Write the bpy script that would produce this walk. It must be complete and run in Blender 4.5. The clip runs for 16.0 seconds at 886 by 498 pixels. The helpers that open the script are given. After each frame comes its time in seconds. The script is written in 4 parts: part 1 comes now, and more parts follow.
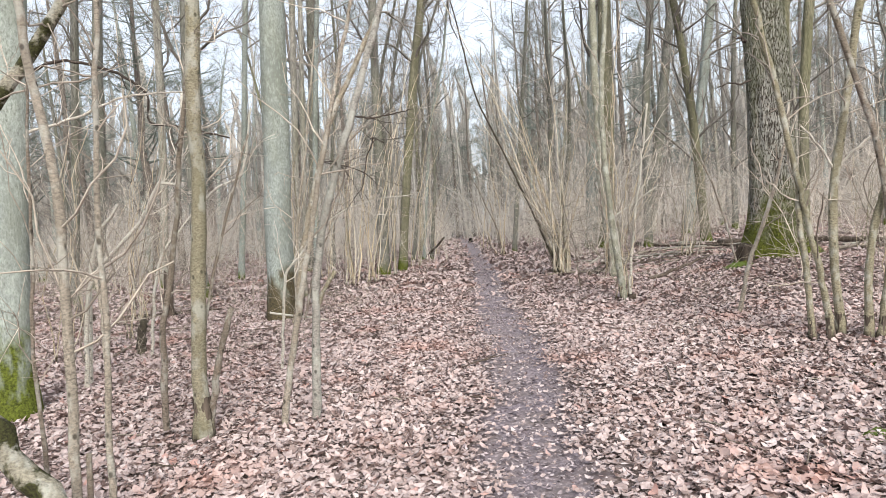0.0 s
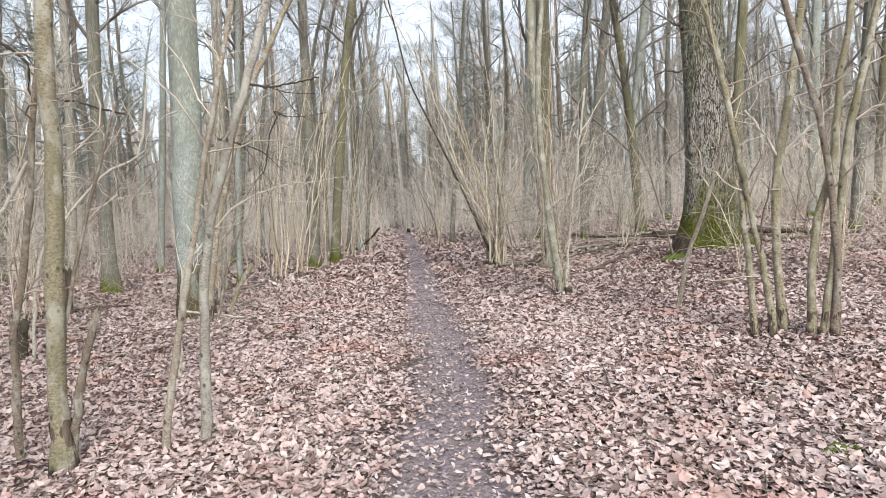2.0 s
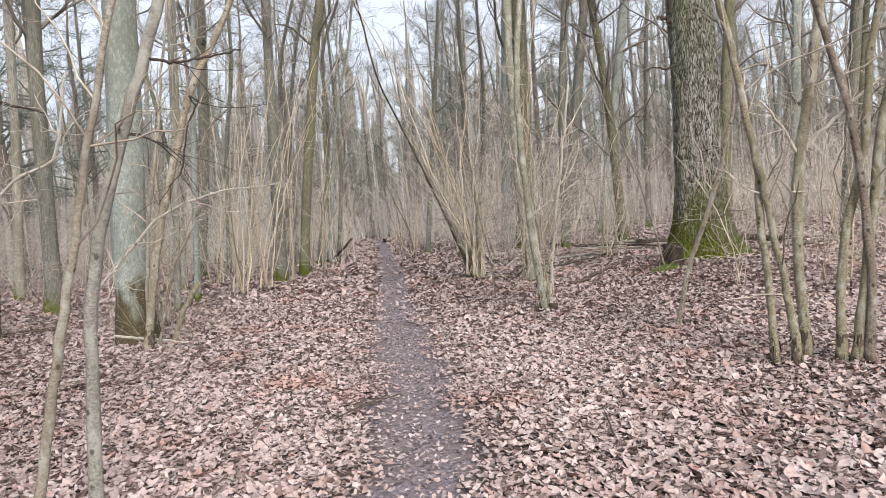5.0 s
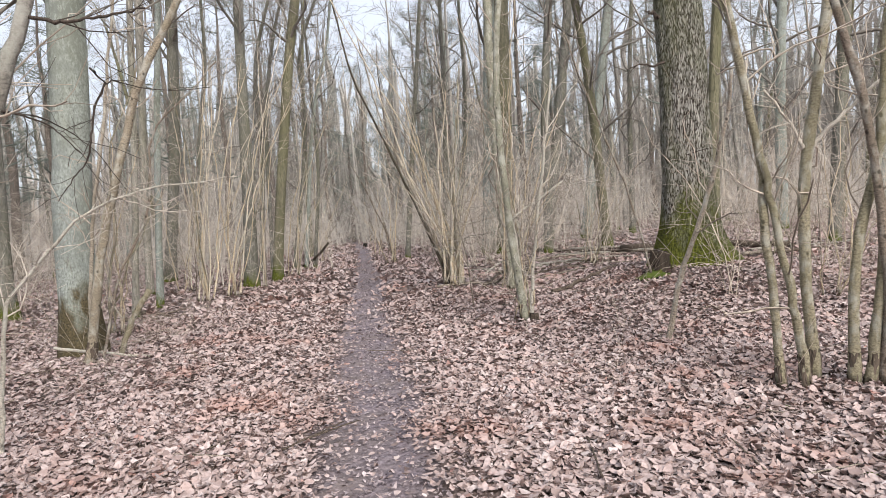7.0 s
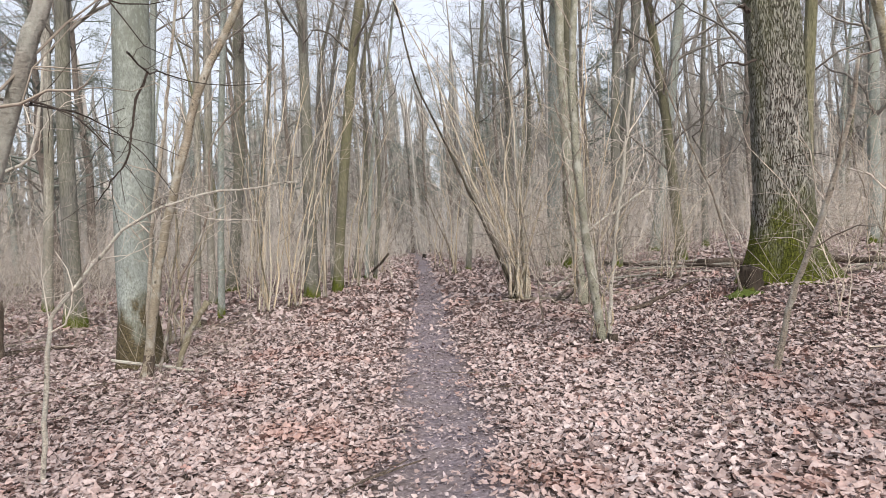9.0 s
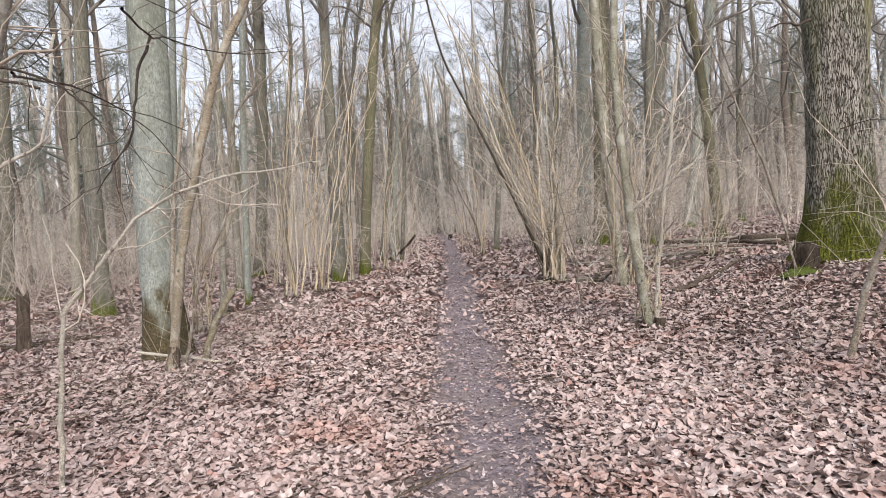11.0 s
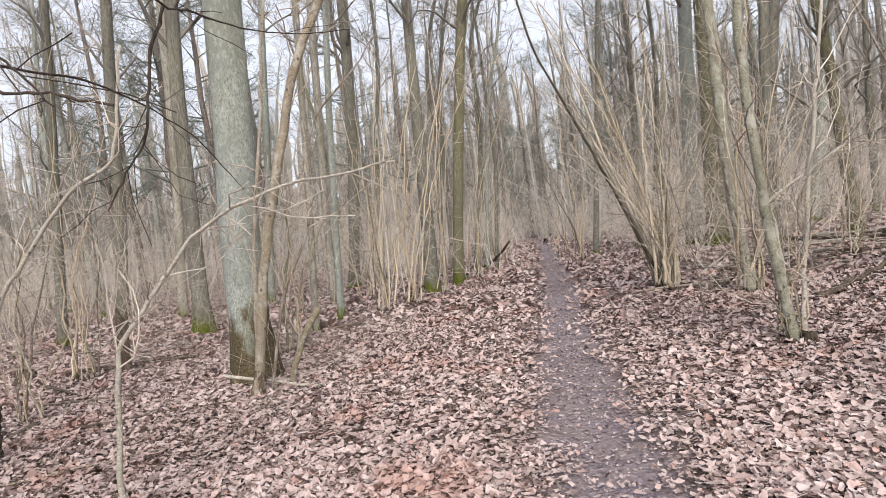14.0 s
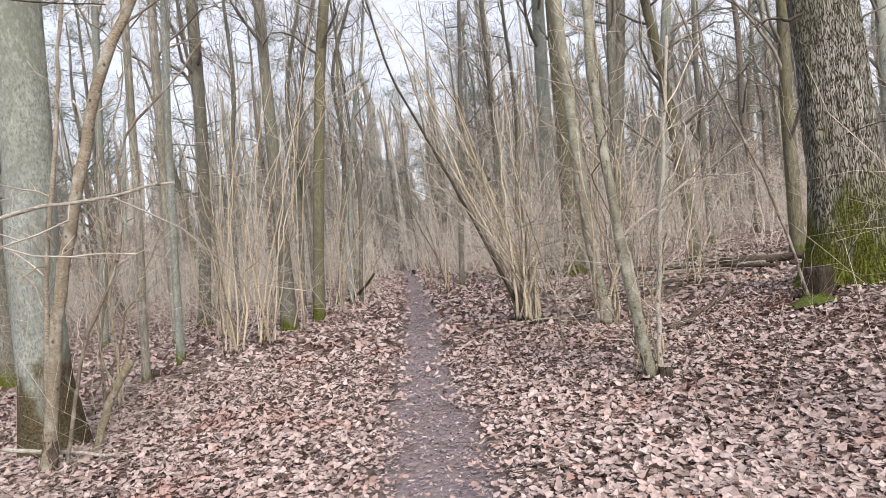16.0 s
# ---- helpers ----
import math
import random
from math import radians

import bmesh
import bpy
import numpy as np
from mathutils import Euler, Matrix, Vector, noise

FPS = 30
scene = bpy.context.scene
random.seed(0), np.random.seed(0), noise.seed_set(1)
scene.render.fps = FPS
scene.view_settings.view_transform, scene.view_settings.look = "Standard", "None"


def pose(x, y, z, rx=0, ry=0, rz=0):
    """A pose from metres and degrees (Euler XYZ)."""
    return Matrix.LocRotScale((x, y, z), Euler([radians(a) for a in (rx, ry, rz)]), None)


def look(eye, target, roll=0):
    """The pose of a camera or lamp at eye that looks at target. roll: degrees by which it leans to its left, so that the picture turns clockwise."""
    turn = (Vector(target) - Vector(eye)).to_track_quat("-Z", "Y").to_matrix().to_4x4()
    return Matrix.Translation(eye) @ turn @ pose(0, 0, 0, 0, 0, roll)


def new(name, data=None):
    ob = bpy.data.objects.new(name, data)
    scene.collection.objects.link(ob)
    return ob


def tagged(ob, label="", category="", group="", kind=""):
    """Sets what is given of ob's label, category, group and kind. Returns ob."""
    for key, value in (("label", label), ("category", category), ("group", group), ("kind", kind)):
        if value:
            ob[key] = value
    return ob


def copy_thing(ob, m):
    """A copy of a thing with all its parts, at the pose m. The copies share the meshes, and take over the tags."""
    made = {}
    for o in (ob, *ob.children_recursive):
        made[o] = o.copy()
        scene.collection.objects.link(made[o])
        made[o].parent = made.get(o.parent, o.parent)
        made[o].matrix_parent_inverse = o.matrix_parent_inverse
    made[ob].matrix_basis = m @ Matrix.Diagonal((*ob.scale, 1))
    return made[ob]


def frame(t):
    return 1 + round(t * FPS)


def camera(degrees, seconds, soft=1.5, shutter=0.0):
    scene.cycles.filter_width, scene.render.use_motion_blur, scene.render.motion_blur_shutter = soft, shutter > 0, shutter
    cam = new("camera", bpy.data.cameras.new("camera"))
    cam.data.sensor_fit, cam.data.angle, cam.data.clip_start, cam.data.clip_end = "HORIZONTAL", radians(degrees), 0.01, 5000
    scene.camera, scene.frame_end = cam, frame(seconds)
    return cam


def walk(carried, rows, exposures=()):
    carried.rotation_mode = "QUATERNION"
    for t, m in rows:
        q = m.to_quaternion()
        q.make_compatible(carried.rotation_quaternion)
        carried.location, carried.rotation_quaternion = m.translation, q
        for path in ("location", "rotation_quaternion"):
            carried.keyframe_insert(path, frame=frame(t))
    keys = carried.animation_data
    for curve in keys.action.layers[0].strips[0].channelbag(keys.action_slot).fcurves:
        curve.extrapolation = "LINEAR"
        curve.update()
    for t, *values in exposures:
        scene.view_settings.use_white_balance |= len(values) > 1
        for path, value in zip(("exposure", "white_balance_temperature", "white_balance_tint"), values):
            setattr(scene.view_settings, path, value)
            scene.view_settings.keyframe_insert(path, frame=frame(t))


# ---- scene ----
cam = camera(70.2, 16.0, soft=0.8)
PATH = [
    (0, (0.127, 0.078, 1.506), (0.001, 2.073, 1.433), -4.5),
    (0.5, (0.093, 0.197, 1.489), (-0.193, 2.173, 1.363), -5.3),
    (1, (0.195, 0.408, 1.508), (-0.058, 2.392, 1.471), -3.8),
    (1.5, (0.282, 0.57, 1.488), (0.07, 2.557, 1.408), -3.9),
    (2, (0.281, 0.737, 1.479), (0.341, 2.732, 1.362), -4.2),
    (2.5, (0.198, 0.87, 1.505), (0.238, 2.868, 1.421), -5.8),
    (3, (0.189, 1.0, 1.475), (0.391, 2.985, 1.348), -4.5),
    (3.5, (0.302, 1.182, 1.479), (0.353, 3.179, 1.384), -4.0),
    (3.7, (0.363, 1.266, 1.493), (0.439, 3.262, 1.39), -4.0),
    (5.8, (0.456, 1.927, 1.469), (0.592, 3.921, 1.413), -4.8),
    (6, (0.498, 1.995, 1.481), (0.583, 3.993, 1.457), -4.1),
    (6.5, (0.579, 2.137, 1.458), (0.677, 4.133, 1.379), -4.4),
    (7, (0.585, 2.287, 1.447), (0.769, 4.277, 1.364), -4.4),
    (7.5, (0.462, 2.421, 1.486), (0.566, 4.418, 1.47), -5.6),
    (8, (0.425, 2.531, 1.454), (0.522, 4.528, 1.381), -4.4),
    (8.5, (0.476, 2.684, 1.456), (0.47, 4.684, 1.412), -4.3),
    (8.7, (0.502, 2.755, 1.456), (0.506, 4.754, 1.423), -4.0),
    (10.8, (0.381, 3.214, 1.482), (0.37, 5.212, 1.394), -4.6),
    (11, (0.385, 3.261, 1.485), (0.307, 5.258, 1.393), -5.1),
    (11.5, (0.428, 3.424, 1.522), (0.134, 5.403, 1.519), -5.0),
    (12, (0.499, 3.565, 1.492), (0.117, 5.528, 1.469), -5.6),
    (12.5, (0.502, 3.682, 1.486), (0.199, 5.657, 1.407), -6.0),
    (13, (0.376, 3.801, 1.524), (0.163, 5.789, 1.545), -6.0),
    (13.5, (0.3, 3.876, 1.513), (0.028, 5.857, 1.517), -6.7),
    (14, (0.309, 3.976, 1.499), (-0.061, 5.941, 1.458), -7.4),
    (14.5, (0.439, 4.191, 1.504), (0.143, 6.169, 1.523), -6.1),
    (15, (0.548, 4.369, 1.477), (0.438, 6.366, 1.464), -4.8),
    (15.5, (0.581, 4.496, 1.48), (0.563, 6.494, 1.388), -5.7),
    (16, (0.463, 4.617, 1.512), (0.508, 6.616, 1.515), -7.7),
]
walk(cam, [(t, look(eye, target, roll)) for t, eye, target, roll in PATH],
     exposures=[(0, 1.56, 6500, 9), (3.5, 1.50, 6500, 10), (6, 1.36, 6600, 12), (8.5, 1.36, 6600, 12), (11, 1.37, 6700, 14), (16, 1.40, 6750, 14)])

# ---- world and light: bright overcast winter day ----
world = bpy.data.worlds.new("overcast")
scene.world = world
world.use_nodes = True
wt = world.node_tree
wt.nodes.clear()
sky = wt.nodes.new("ShaderNodeTexSky")
sky.sky_type = "NISHITA"
sky.sun_disc = False
sky.sun_elevation, sky.sun_rotation = radians(34), radians(162)
sky.dust_density, sky.air_density, sky.ozone_density = 4.0, 1.0, 1.0
veil = wt.nodes.new("ShaderNodeMix")
veil.data_type = "RGBA"
veil.inputs["Factor"].default_value = 0.8
veil.inputs[7].default_value = (3.2, 3.4, 3.68, 1)
wt.links.new(sky.outputs[0], veil.inputs[6])
bg = wt.nodes.new("ShaderNodeBackground")
bg.inputs[1].default_value = 0.12
wt.links.new(veil.outputs[2], bg.inputs[0])
wo = wt.nodes.new("ShaderNodeOutputWorld")
wt.links.new(bg.outputs[0], wo.inputs[0])
sun = new("sun", bpy.data.lights.new("sun", "SUN"))
sun.data.energy, sun.data.angle, sun.data.color = 1.5, radians(30), (1.0, 0.96, 0.91)
sun.matrix_world = look((8, -25, 18), (0, 0, 0))


# ---- materials ----
def nodes_of(name):
    m = bpy.data.materials.new(name)
    m.use_nodes = True
    nt = m.node_tree
    return m, nt, nt.nodes["Principled BSDF"], nt.links


def tex_noise(nt, vec, scale, detail=4.0, rough=0.6):
    n = nt.nodes.new("ShaderNodeTexNoise")
    n.inputs["Scale"].default_value, n.inputs["Detail"].default_value, n.inputs["Roughness"].default_value = scale, detail, rough
    if vec is not None:
        nt.links.new(vec, n.inputs["Vector"])
    return n.outputs["Fac"]


def ramp(nt, fac, stops):
    r = nt.nodes.new("ShaderNodeValToRGB")
    e = r.color_ramp.elements
    e[0].position, e[0].color = stops[0][0], (*stops[0][1], 1)
    e[1].position, e[1].color = stops[-1][0], (*stops[-1][1], 1)
    for p, col in stops[1:-1]:
        x = e.new(p)
        x.color = (*col, 1)
    nt.links.new(fac, r.inputs[0])
    return r.outputs[0]


def mix(nt, fac, a, b):
    m = nt.nodes.new("ShaderNodeMix")
    m.data_type = "RGBA"
    for sock, v in ((m.inputs["Factor"], fac), (m.inputs[6], a), (m.inputs[7], b)):
        if isinstance(v, bpy.types.NodeSocket):
            nt.links.new(v, sock)
        elif isinstance(v, tuple):
            sock.default_value = (*v, 1)
        else:
            sock.default_value = v
    return m.outputs[2]


def math_node(nt, op, a, b=0.0, clamp=False):
    m = nt.nodes.new("ShaderNodeMath")
    m.operation, m.use_clamp = op, clamp
    for sock, v in ((m.inputs[0], a), (m.inputs[1], b)):
        if isinstance(v, bpy.types.NodeSocket):
            nt.links.new(v, sock)
        else:
            sock.default_value = v
    return m.outputs[0]


def bump(nt, p, height, strength, dist):
    b = nt.nodes.new("ShaderNodeBump")
    b.inputs["Strength"].default_value, b.inputs["Distance"].default_value = strength, dist
    nt.links.new(height, b.inputs["Height"])
    nt.links.new(b.outputs[0], p.inputs["Normal"])


def coords(nt, scale=(1, 1, 1), out="Object"):
    tc = nt.nodes.new("ShaderNodeTexCoord")
    mp = nt.nodes.new("ShaderNodeMapping")
    mp.inputs["Scale"].default_value = scale
    nt.links.new(tc.outputs[out], mp.inputs[0])
    return mp.outputs[0]


def scaled(c, f):
    return tuple(v * f for v in c)


BARKS = {}


def bark(base, moss=0.0, spots=0.0, fine=40.0, green=0.0, stretch=0.18, tone=(0.14, 0.17, 0.025)):
    """Bark: fine upright grain, broad blotches, lichen spots and a ragged foot of height moss tinted with tone, mossy
    green by default.
    """
    key = (base, moss, spots, fine, green, stretch, tone)
    if key in BARKS:
        return BARKS[key]
    m, nt, p, ln = nodes_of("bark")
    grain = tex_noise(nt, coords(nt, (1, 1, stretch)), fine, 5, 0.7)
    broad = tex_noise(nt, coords(nt, (1, 1, 0.5)), 2.6, 4, 0.6)
    col = ramp(nt, grain, [(0.34, scaled(base, 0.42)), (0.5, base), (0.66, scaled(base, 1.45))])
    col = mix(nt, ramp(nt, broad, [(0.4, (0, 0, 0)), (0.65, (1, 1, 1))]), col, scaled(base, 0.72))
    height = grain
    if stretch < 1 and fine < 50:
        fis = math_node(nt, "ABSOLUTE", math_node(nt, "SUBTRACT", tex_noise(nt, coords(nt, (1, 1, 0.13)), 24, 2, 0.5), 0.5))
        crack = ramp(nt, fis, [(0.004, (0.5, 0.5, 0.5)), (0.03, (0, 0, 0))])
        col = mix(nt, crack, col, scaled(base, 0.34))
        height = math_node(nt, "ADD", math_node(nt, "MULTIPLY", grain, 0.5), math_node(nt, "MULTIPLY", math_node(nt, "MINIMUM", fis, 0.05), 14.0))
    if stretch > 1:
        fleck = ramp(nt, tex_noise(nt, coords(nt, (1, 1, 2.6)), 34, 3, 0.5), [(0.56, (0, 0, 0)), (0.64, (0.6, 0.6, 0.6))])
        col = mix(nt, fleck, col, scaled(base, 0.42))
        patch = ramp(nt, tex_noise(nt, coords(nt, (1, 1, 0.6)), 9, 4, 0.6), [(0.5, (0, 0, 0)), (0.62, (0.55, 0.55, 0.55))])
        col = mix(nt, patch, col, (0.5, 0.5, 0.45) if base[0] > 0.15 else (0.12, 0.11, 0.08))
        vo = nt.nodes.new("ShaderNodeTexVoronoi")
        vo.inputs["Scale"].default_value = 13
        ln.new(coords(nt, (1, 1, 0.7)), vo.inputs["Vector"])
        knot = ramp(nt, vo.outputs["Distance"], [(0.1, (0.85, 0.85, 0.85)), (0.2, (0, 0, 0))])
        col = mix(nt, knot, col, scaled(base, 0.16))
    if green:
        alg = ramp(nt, tex_noise(nt, coords(nt, (1, 1, 0.35)), 1.7, 4, 0.6), [(0.42, (0, 0, 0)), (0.6, (green,) * 3)])
        col = mix(nt, alg, col, (0.15, 0.152, 0.075))
    if base == CROOK:
        pad = ramp(nt, tex_noise(nt, coords(nt), 4.5, 5, 0.65), [(0.45, (0, 0, 0)), (0.52, (1, 1, 1))])
        col = mix(nt, pad, col, ramp(nt, tex_noise(nt, coords(nt), 70, 3), [(0.35, (0.018, 0.016, 0.008)), (0.7, (0.07, 0.072, 0.022))]))
        height = math_node(nt, "ADD", height, math_node(nt, "MULTIPLY", pad, 0.6))
    if spots:
        sp = ramp(nt, tex_noise(nt, coords(nt, (1, 1, 0.45)), 22, 6, 0.75), [(0.5, (0, 0, 0)), (0.66, (spots,) * 3)])
        col = mix(nt, sp, col, (0.47, 0.52, 0.47))
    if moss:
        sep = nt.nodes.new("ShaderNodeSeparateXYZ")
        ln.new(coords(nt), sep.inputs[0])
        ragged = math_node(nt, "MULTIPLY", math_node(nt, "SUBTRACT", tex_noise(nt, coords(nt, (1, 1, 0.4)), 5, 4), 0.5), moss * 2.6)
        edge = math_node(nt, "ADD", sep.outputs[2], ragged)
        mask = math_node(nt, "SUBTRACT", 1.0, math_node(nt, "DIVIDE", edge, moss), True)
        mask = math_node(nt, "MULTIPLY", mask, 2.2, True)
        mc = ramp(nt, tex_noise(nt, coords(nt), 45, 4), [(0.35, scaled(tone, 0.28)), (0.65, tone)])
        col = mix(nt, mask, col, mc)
    ln.new(col, p.inputs["Base Color"])
    p.inputs["Roughness"].default_value = 0.9
    p.inputs["Specular IOR Level"].default_value = 0.25
    bump(nt, p, height, 0.8, 0.02)
    BARKS[key] = m
    return m


def oak_bark():
    """Deeply furrowed oak bark: interlaced upright ridges, green moss up from the foot."""
    m, nt, p, ln = nodes_of("oak_bark")
    uv = coords(nt, (1, 1, 1), "UV")
    def furrows(scale, shift):
        mp = nt.nodes.new("ShaderNodeMapping")
        mp.inputs["Scale"].default_value, mp.inputs["Location"].default_value = scale, shift
        ln.new(uv, mp.inputs[0])
        n = nt.nodes.new("ShaderNodeTexNoise")
        n.inputs["Scale"].default_value, n.inputs["Detail"].default_value, n.inputs["Distortion"].default_value = 1.0, 1.5, 0.25
        ln.new(mp.outputs[0], n.inputs["Vector"])
        return math_node(nt, "ABSOLUTE", math_node(nt, "SUBTRACT", n.outputs["Fac"], 0.5))

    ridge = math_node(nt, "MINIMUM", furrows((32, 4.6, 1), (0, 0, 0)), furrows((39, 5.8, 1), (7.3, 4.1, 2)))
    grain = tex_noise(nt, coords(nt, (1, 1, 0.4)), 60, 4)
    # near-black furrow stop: darker bark plus painted shade of the deep cracks
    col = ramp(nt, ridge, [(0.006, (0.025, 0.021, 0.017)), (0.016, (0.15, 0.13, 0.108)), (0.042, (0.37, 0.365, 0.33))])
    col = mix(nt, ramp(nt, grain, [(0.3, (0, 0, 0)), (0.7, (0.3, 0.3, 0.3))]), col, (0.12, 0.108, 0.09))
    sep = nt.nodes.new("ShaderNodeSeparateXYZ")
    ln.new(coords(nt), sep.inputs[0])
    big = tex_noise(nt, coords(nt, (1, 1, 0.5)), 2.2, 4)
    haze = math_node(nt, "MULTIPLY", ramp(nt, tex_noise(nt, coords(nt, (1, 1, 0.35)), 1.5, 4), [(0.4, (0, 0, 0)), (0.6, (1, 1, 1))]), 0.6)
    col = mix(nt, haze, col, (0.10, 0.11, 0.035))
    edge = math_node(nt, "ADD", sep.outputs[2], math_node(nt, "MULTIPLY", math_node(nt, "SUBTRACT", big, 0.5), 3.4))
    mask = math_node(nt, "MULTIPLY", math_node(nt, "SUBTRACT", 1.0, math_node(nt, "DIVIDE", edge, 1.15), True), 1.5, True)
    mc = ramp(nt, tex_noise(nt, coords(nt), 40, 4), [(0.32, (0.035, 0.04, 0.009)), (0.7, (0.17, 0.19, 0.03))])
    col = mix(nt, mask, col, mc)
    ln.new(col, p.inputs["Base Color"])
    p.inputs["Roughness"].default_value = 0.95
    p.inputs["Specular IOR Level"].default_value = 0.2
    h = math_node(nt, "ADD", math_node(nt, "MULTIPLY", math_node(nt, "MINIMUM", ridge, 0.05), 18.0), math_node(nt, "MULTIPLY", grain, 0.25))
    bump(nt, p, h, 1.0, 0.05)
    return m


def leaf_material():
    m, nt, p, ln = nodes_of("dead_leaf")
    geo = nt.nodes.new("ShaderNodeNewGeometry")
    info = nt.nodes.new("ShaderNodeObjectInfo")
    rnd = math_node(nt, "FRACT", math_node(nt, "ADD", geo.outputs["Random Per Island"], info.outputs["Random"]))
    col = ramp(nt, rnd, [(0.0, (0.12, 0.085, 0.077)), (0.1, (0.29, 0.222, 0.207)), (0.24, (0.43, 0.345, 0.327)), (0.5, (0.525, 0.43, 0.412)),
                         (0.66, (0.48, 0.367, 0.342)), (0.8, (0.54, 0.452, 0.435)), (0.94, (0.57, 0.50, 0.484)), (1.0, (0.42, 0.235, 0.2))])
    blot = tex_noise(nt, coords(nt), 30, 4)
    col = mix(nt, ramp(nt, blot, [(0.38, (0.6, 0.6, 0.6)), (0.58, (0, 0, 0))]), col, (0.28, 0.205, 0.185))
    place = nt.nodes.new("ShaderNodeNewGeometry").outputs["Position"]
    damp = ramp(nt, tex_noise(nt, place, 0.45, 4, 0.6), [(0.46, (0, 0, 0)), (0.68, (0.32, 0.32, 0.32))])
    col = mix(nt, damp, col, (0.17, 0.115, 0.095))
    rusty = ramp(nt, tex_noise(nt, place, 0.9, 3, 0.6), [(0.54, (0, 0, 0)), (0.68, (0.42, 0.42, 0.42))])
    col = mix(nt, rusty, col, (0.42, 0.22, 0.17))
    ln.new(col, p.inputs["Base Color"])
    p.inputs["Roughness"].default_value = 0.6
    p.inputs["Specular IOR Level"].default_value = 0.35
    bump(nt, p, tex_noise(nt, coords(nt), 120, 3), 0.3, 0.004)
    return m


def scrap_material():
    m, nt, p, ln = nodes_of("crushed_leaf")
    geo = nt.nodes.new("ShaderNodeNewGeometry")
    col = ramp(nt, geo.outputs["Random Per Island"], [(0.0, (0.12, 0.094, 0.1)), (0.35, (0.28, 0.23, 0.242)), (0.75, (0.43, 0.362, 0.37)), (1.0, (0.58, 0.50, 0.50))])
    col = mix(nt, ramp(nt, tex_noise(nt, coords(nt), 40, 3), [(0.4, (0.5, 0.5, 0.5)), (0.6, (0, 0, 0))]), col, (0.14, 0.11, 0.115))
    ln.new(col, p.inputs["Base Color"])
    p.inputs["Roughness"].default_value = 0.75
    return m


def ground_material():
    m, nt, p, ln = nodes_of("forest_floor")
    vec = coords(nt)
    vo = nt.nodes.new("ShaderNodeTexVoronoi")
    vo.inputs["Scale"].default_value = 16
    ln.new(vec, vo.inputs["Vector"])
    litter = ramp(nt, tex_noise(nt, vo.outputs["Color"], 3.0, 2), [(0.3, (0.03, 0.021, 0.018)), (0.47, (0.16, 0.12, 0.108)), (0.66, (0.40, 0.318, 0.298))])
    litter = mix(nt, ramp(nt, tex_noise(nt, vec, 26, 4), [(0.42, (0.8, 0.8, 0.8)), (0.56, (0, 0, 0))]), litter, (0.07, 0.045, 0.035))
    fine = tex_noise(nt, vec, 35, 5, 0.7)
    mud = ramp(nt, fine, [(0.3, (0.08, 0.063, 0.072)), (0.5, (0.19, 0.156, 0.176)), (0.72, (0.36, 0.305, 0.335))])
    mud = mix(nt, ramp(nt, tex_noise(nt, vec, 2.4, 4), [(0.4, (0, 0, 0)), (0.65, (0.6, 0.6, 0.6))]), mud, (0.21, 0.17, 0.15))
    att = nt.nodes.new("ShaderNodeAttribute")
    att.attribute_name = "trodden"
    ragged = math_node(nt, "ADD", att.outputs["Fac"], math_node(nt, "MULTIPLY", math_node(nt, "SUBTRACT", tex_noise(nt, vec, 6, 4), 0.5), 1.1))
    col = mix(nt, ramp(nt, ragged, [(0.3, (0, 0, 0)), (0.85, (1, 1, 1))]), litter, mud)
    ln.new(col, p.inputs["Base Color"])
    p.inputs["Roughness"].default_value = 0.8
    bump(nt, p, math_node(nt, "ADD", fine, vo.outputs["Distance"]), 0.6, 0.03)
    return m


def plain_material(name, dark, light, scale=12.0, rough=0.9, spread=0.85):
    m, nt, p, ln = nodes_of(name)
    f = tex_noise(nt, coords(nt), scale, 4)
    col = ramp(nt, f, [(0.3, dark), (0.7, light)])
    geo = nt.nodes.new("ShaderNodeNewGeometry")
    col = mix(nt, math_node(nt, "MULTIPLY", geo.outputs["Random Per Island"], spread), col, scaled(dark, 0.5))
    ln.new(col, p.inputs["Base Color"])
    p.inputs["Roughness"].default_value = rough
    p.inputs["Specular IOR Level"].default_value = 0.2
    return m


GREY, LICHEN, DARK, MOSSY, PALE = (0.275, 0.305, 0.285), (0.32, 0.355, 0.33), (0.195, 0.192, 0.17), (0.195, 0.185, 0.13), (0.36, 0.345, 0.30)
OLIVE, BROWN, TAN, PALESTEM, TANPOLE = (0.285, 0.255, 0.18), (0.225, 0.185, 0.15), (0.35, 0.305, 0.25), (0.54, 0.50, 0.435), (0.32, 0.275, 0.21)
SAGE, HAZEL, HAZEL_PALE = (0.30, 0.30, 0.235), (0.58, 0.48, 0.345), (0.68, 0.60, 0.48)
GREY2, DARKSTEM, CROOK, DARKBROWN = (0.33, 0.31, 0.28), (0.075, 0.06, 0.05), (0.30, 0.275, 0.215), (0.065, 0.053, 0.042)
LEAF, SCRAP, FLOOR_MAT, OAK = leaf_material(), scrap_material(), ground_material(), oak_bark()
TWIG = plain_material("twig_bark", (0.31, 0.265, 0.215), (0.72, 0.64, 0.55))
TWIG_PALE = plain_material("pale_twig_bark", (0.46, 0.41, 0.35), (0.82, 0.76, 0.68))
# far trunks and skyline mass: distance haze is mixed into these pale greys
HAZED_BARK = plain_material("hazed_bark", (0.29, 0.275, 0.25), (0.54, 0.52, 0.475), 1.5, 0.9, 0.7)
HAZED_MASS = plain_material("hazed_mass", (0.26, 0.245, 0.225), (0.46, 0.435, 0.40), 0.9, 0.9, 0.5)
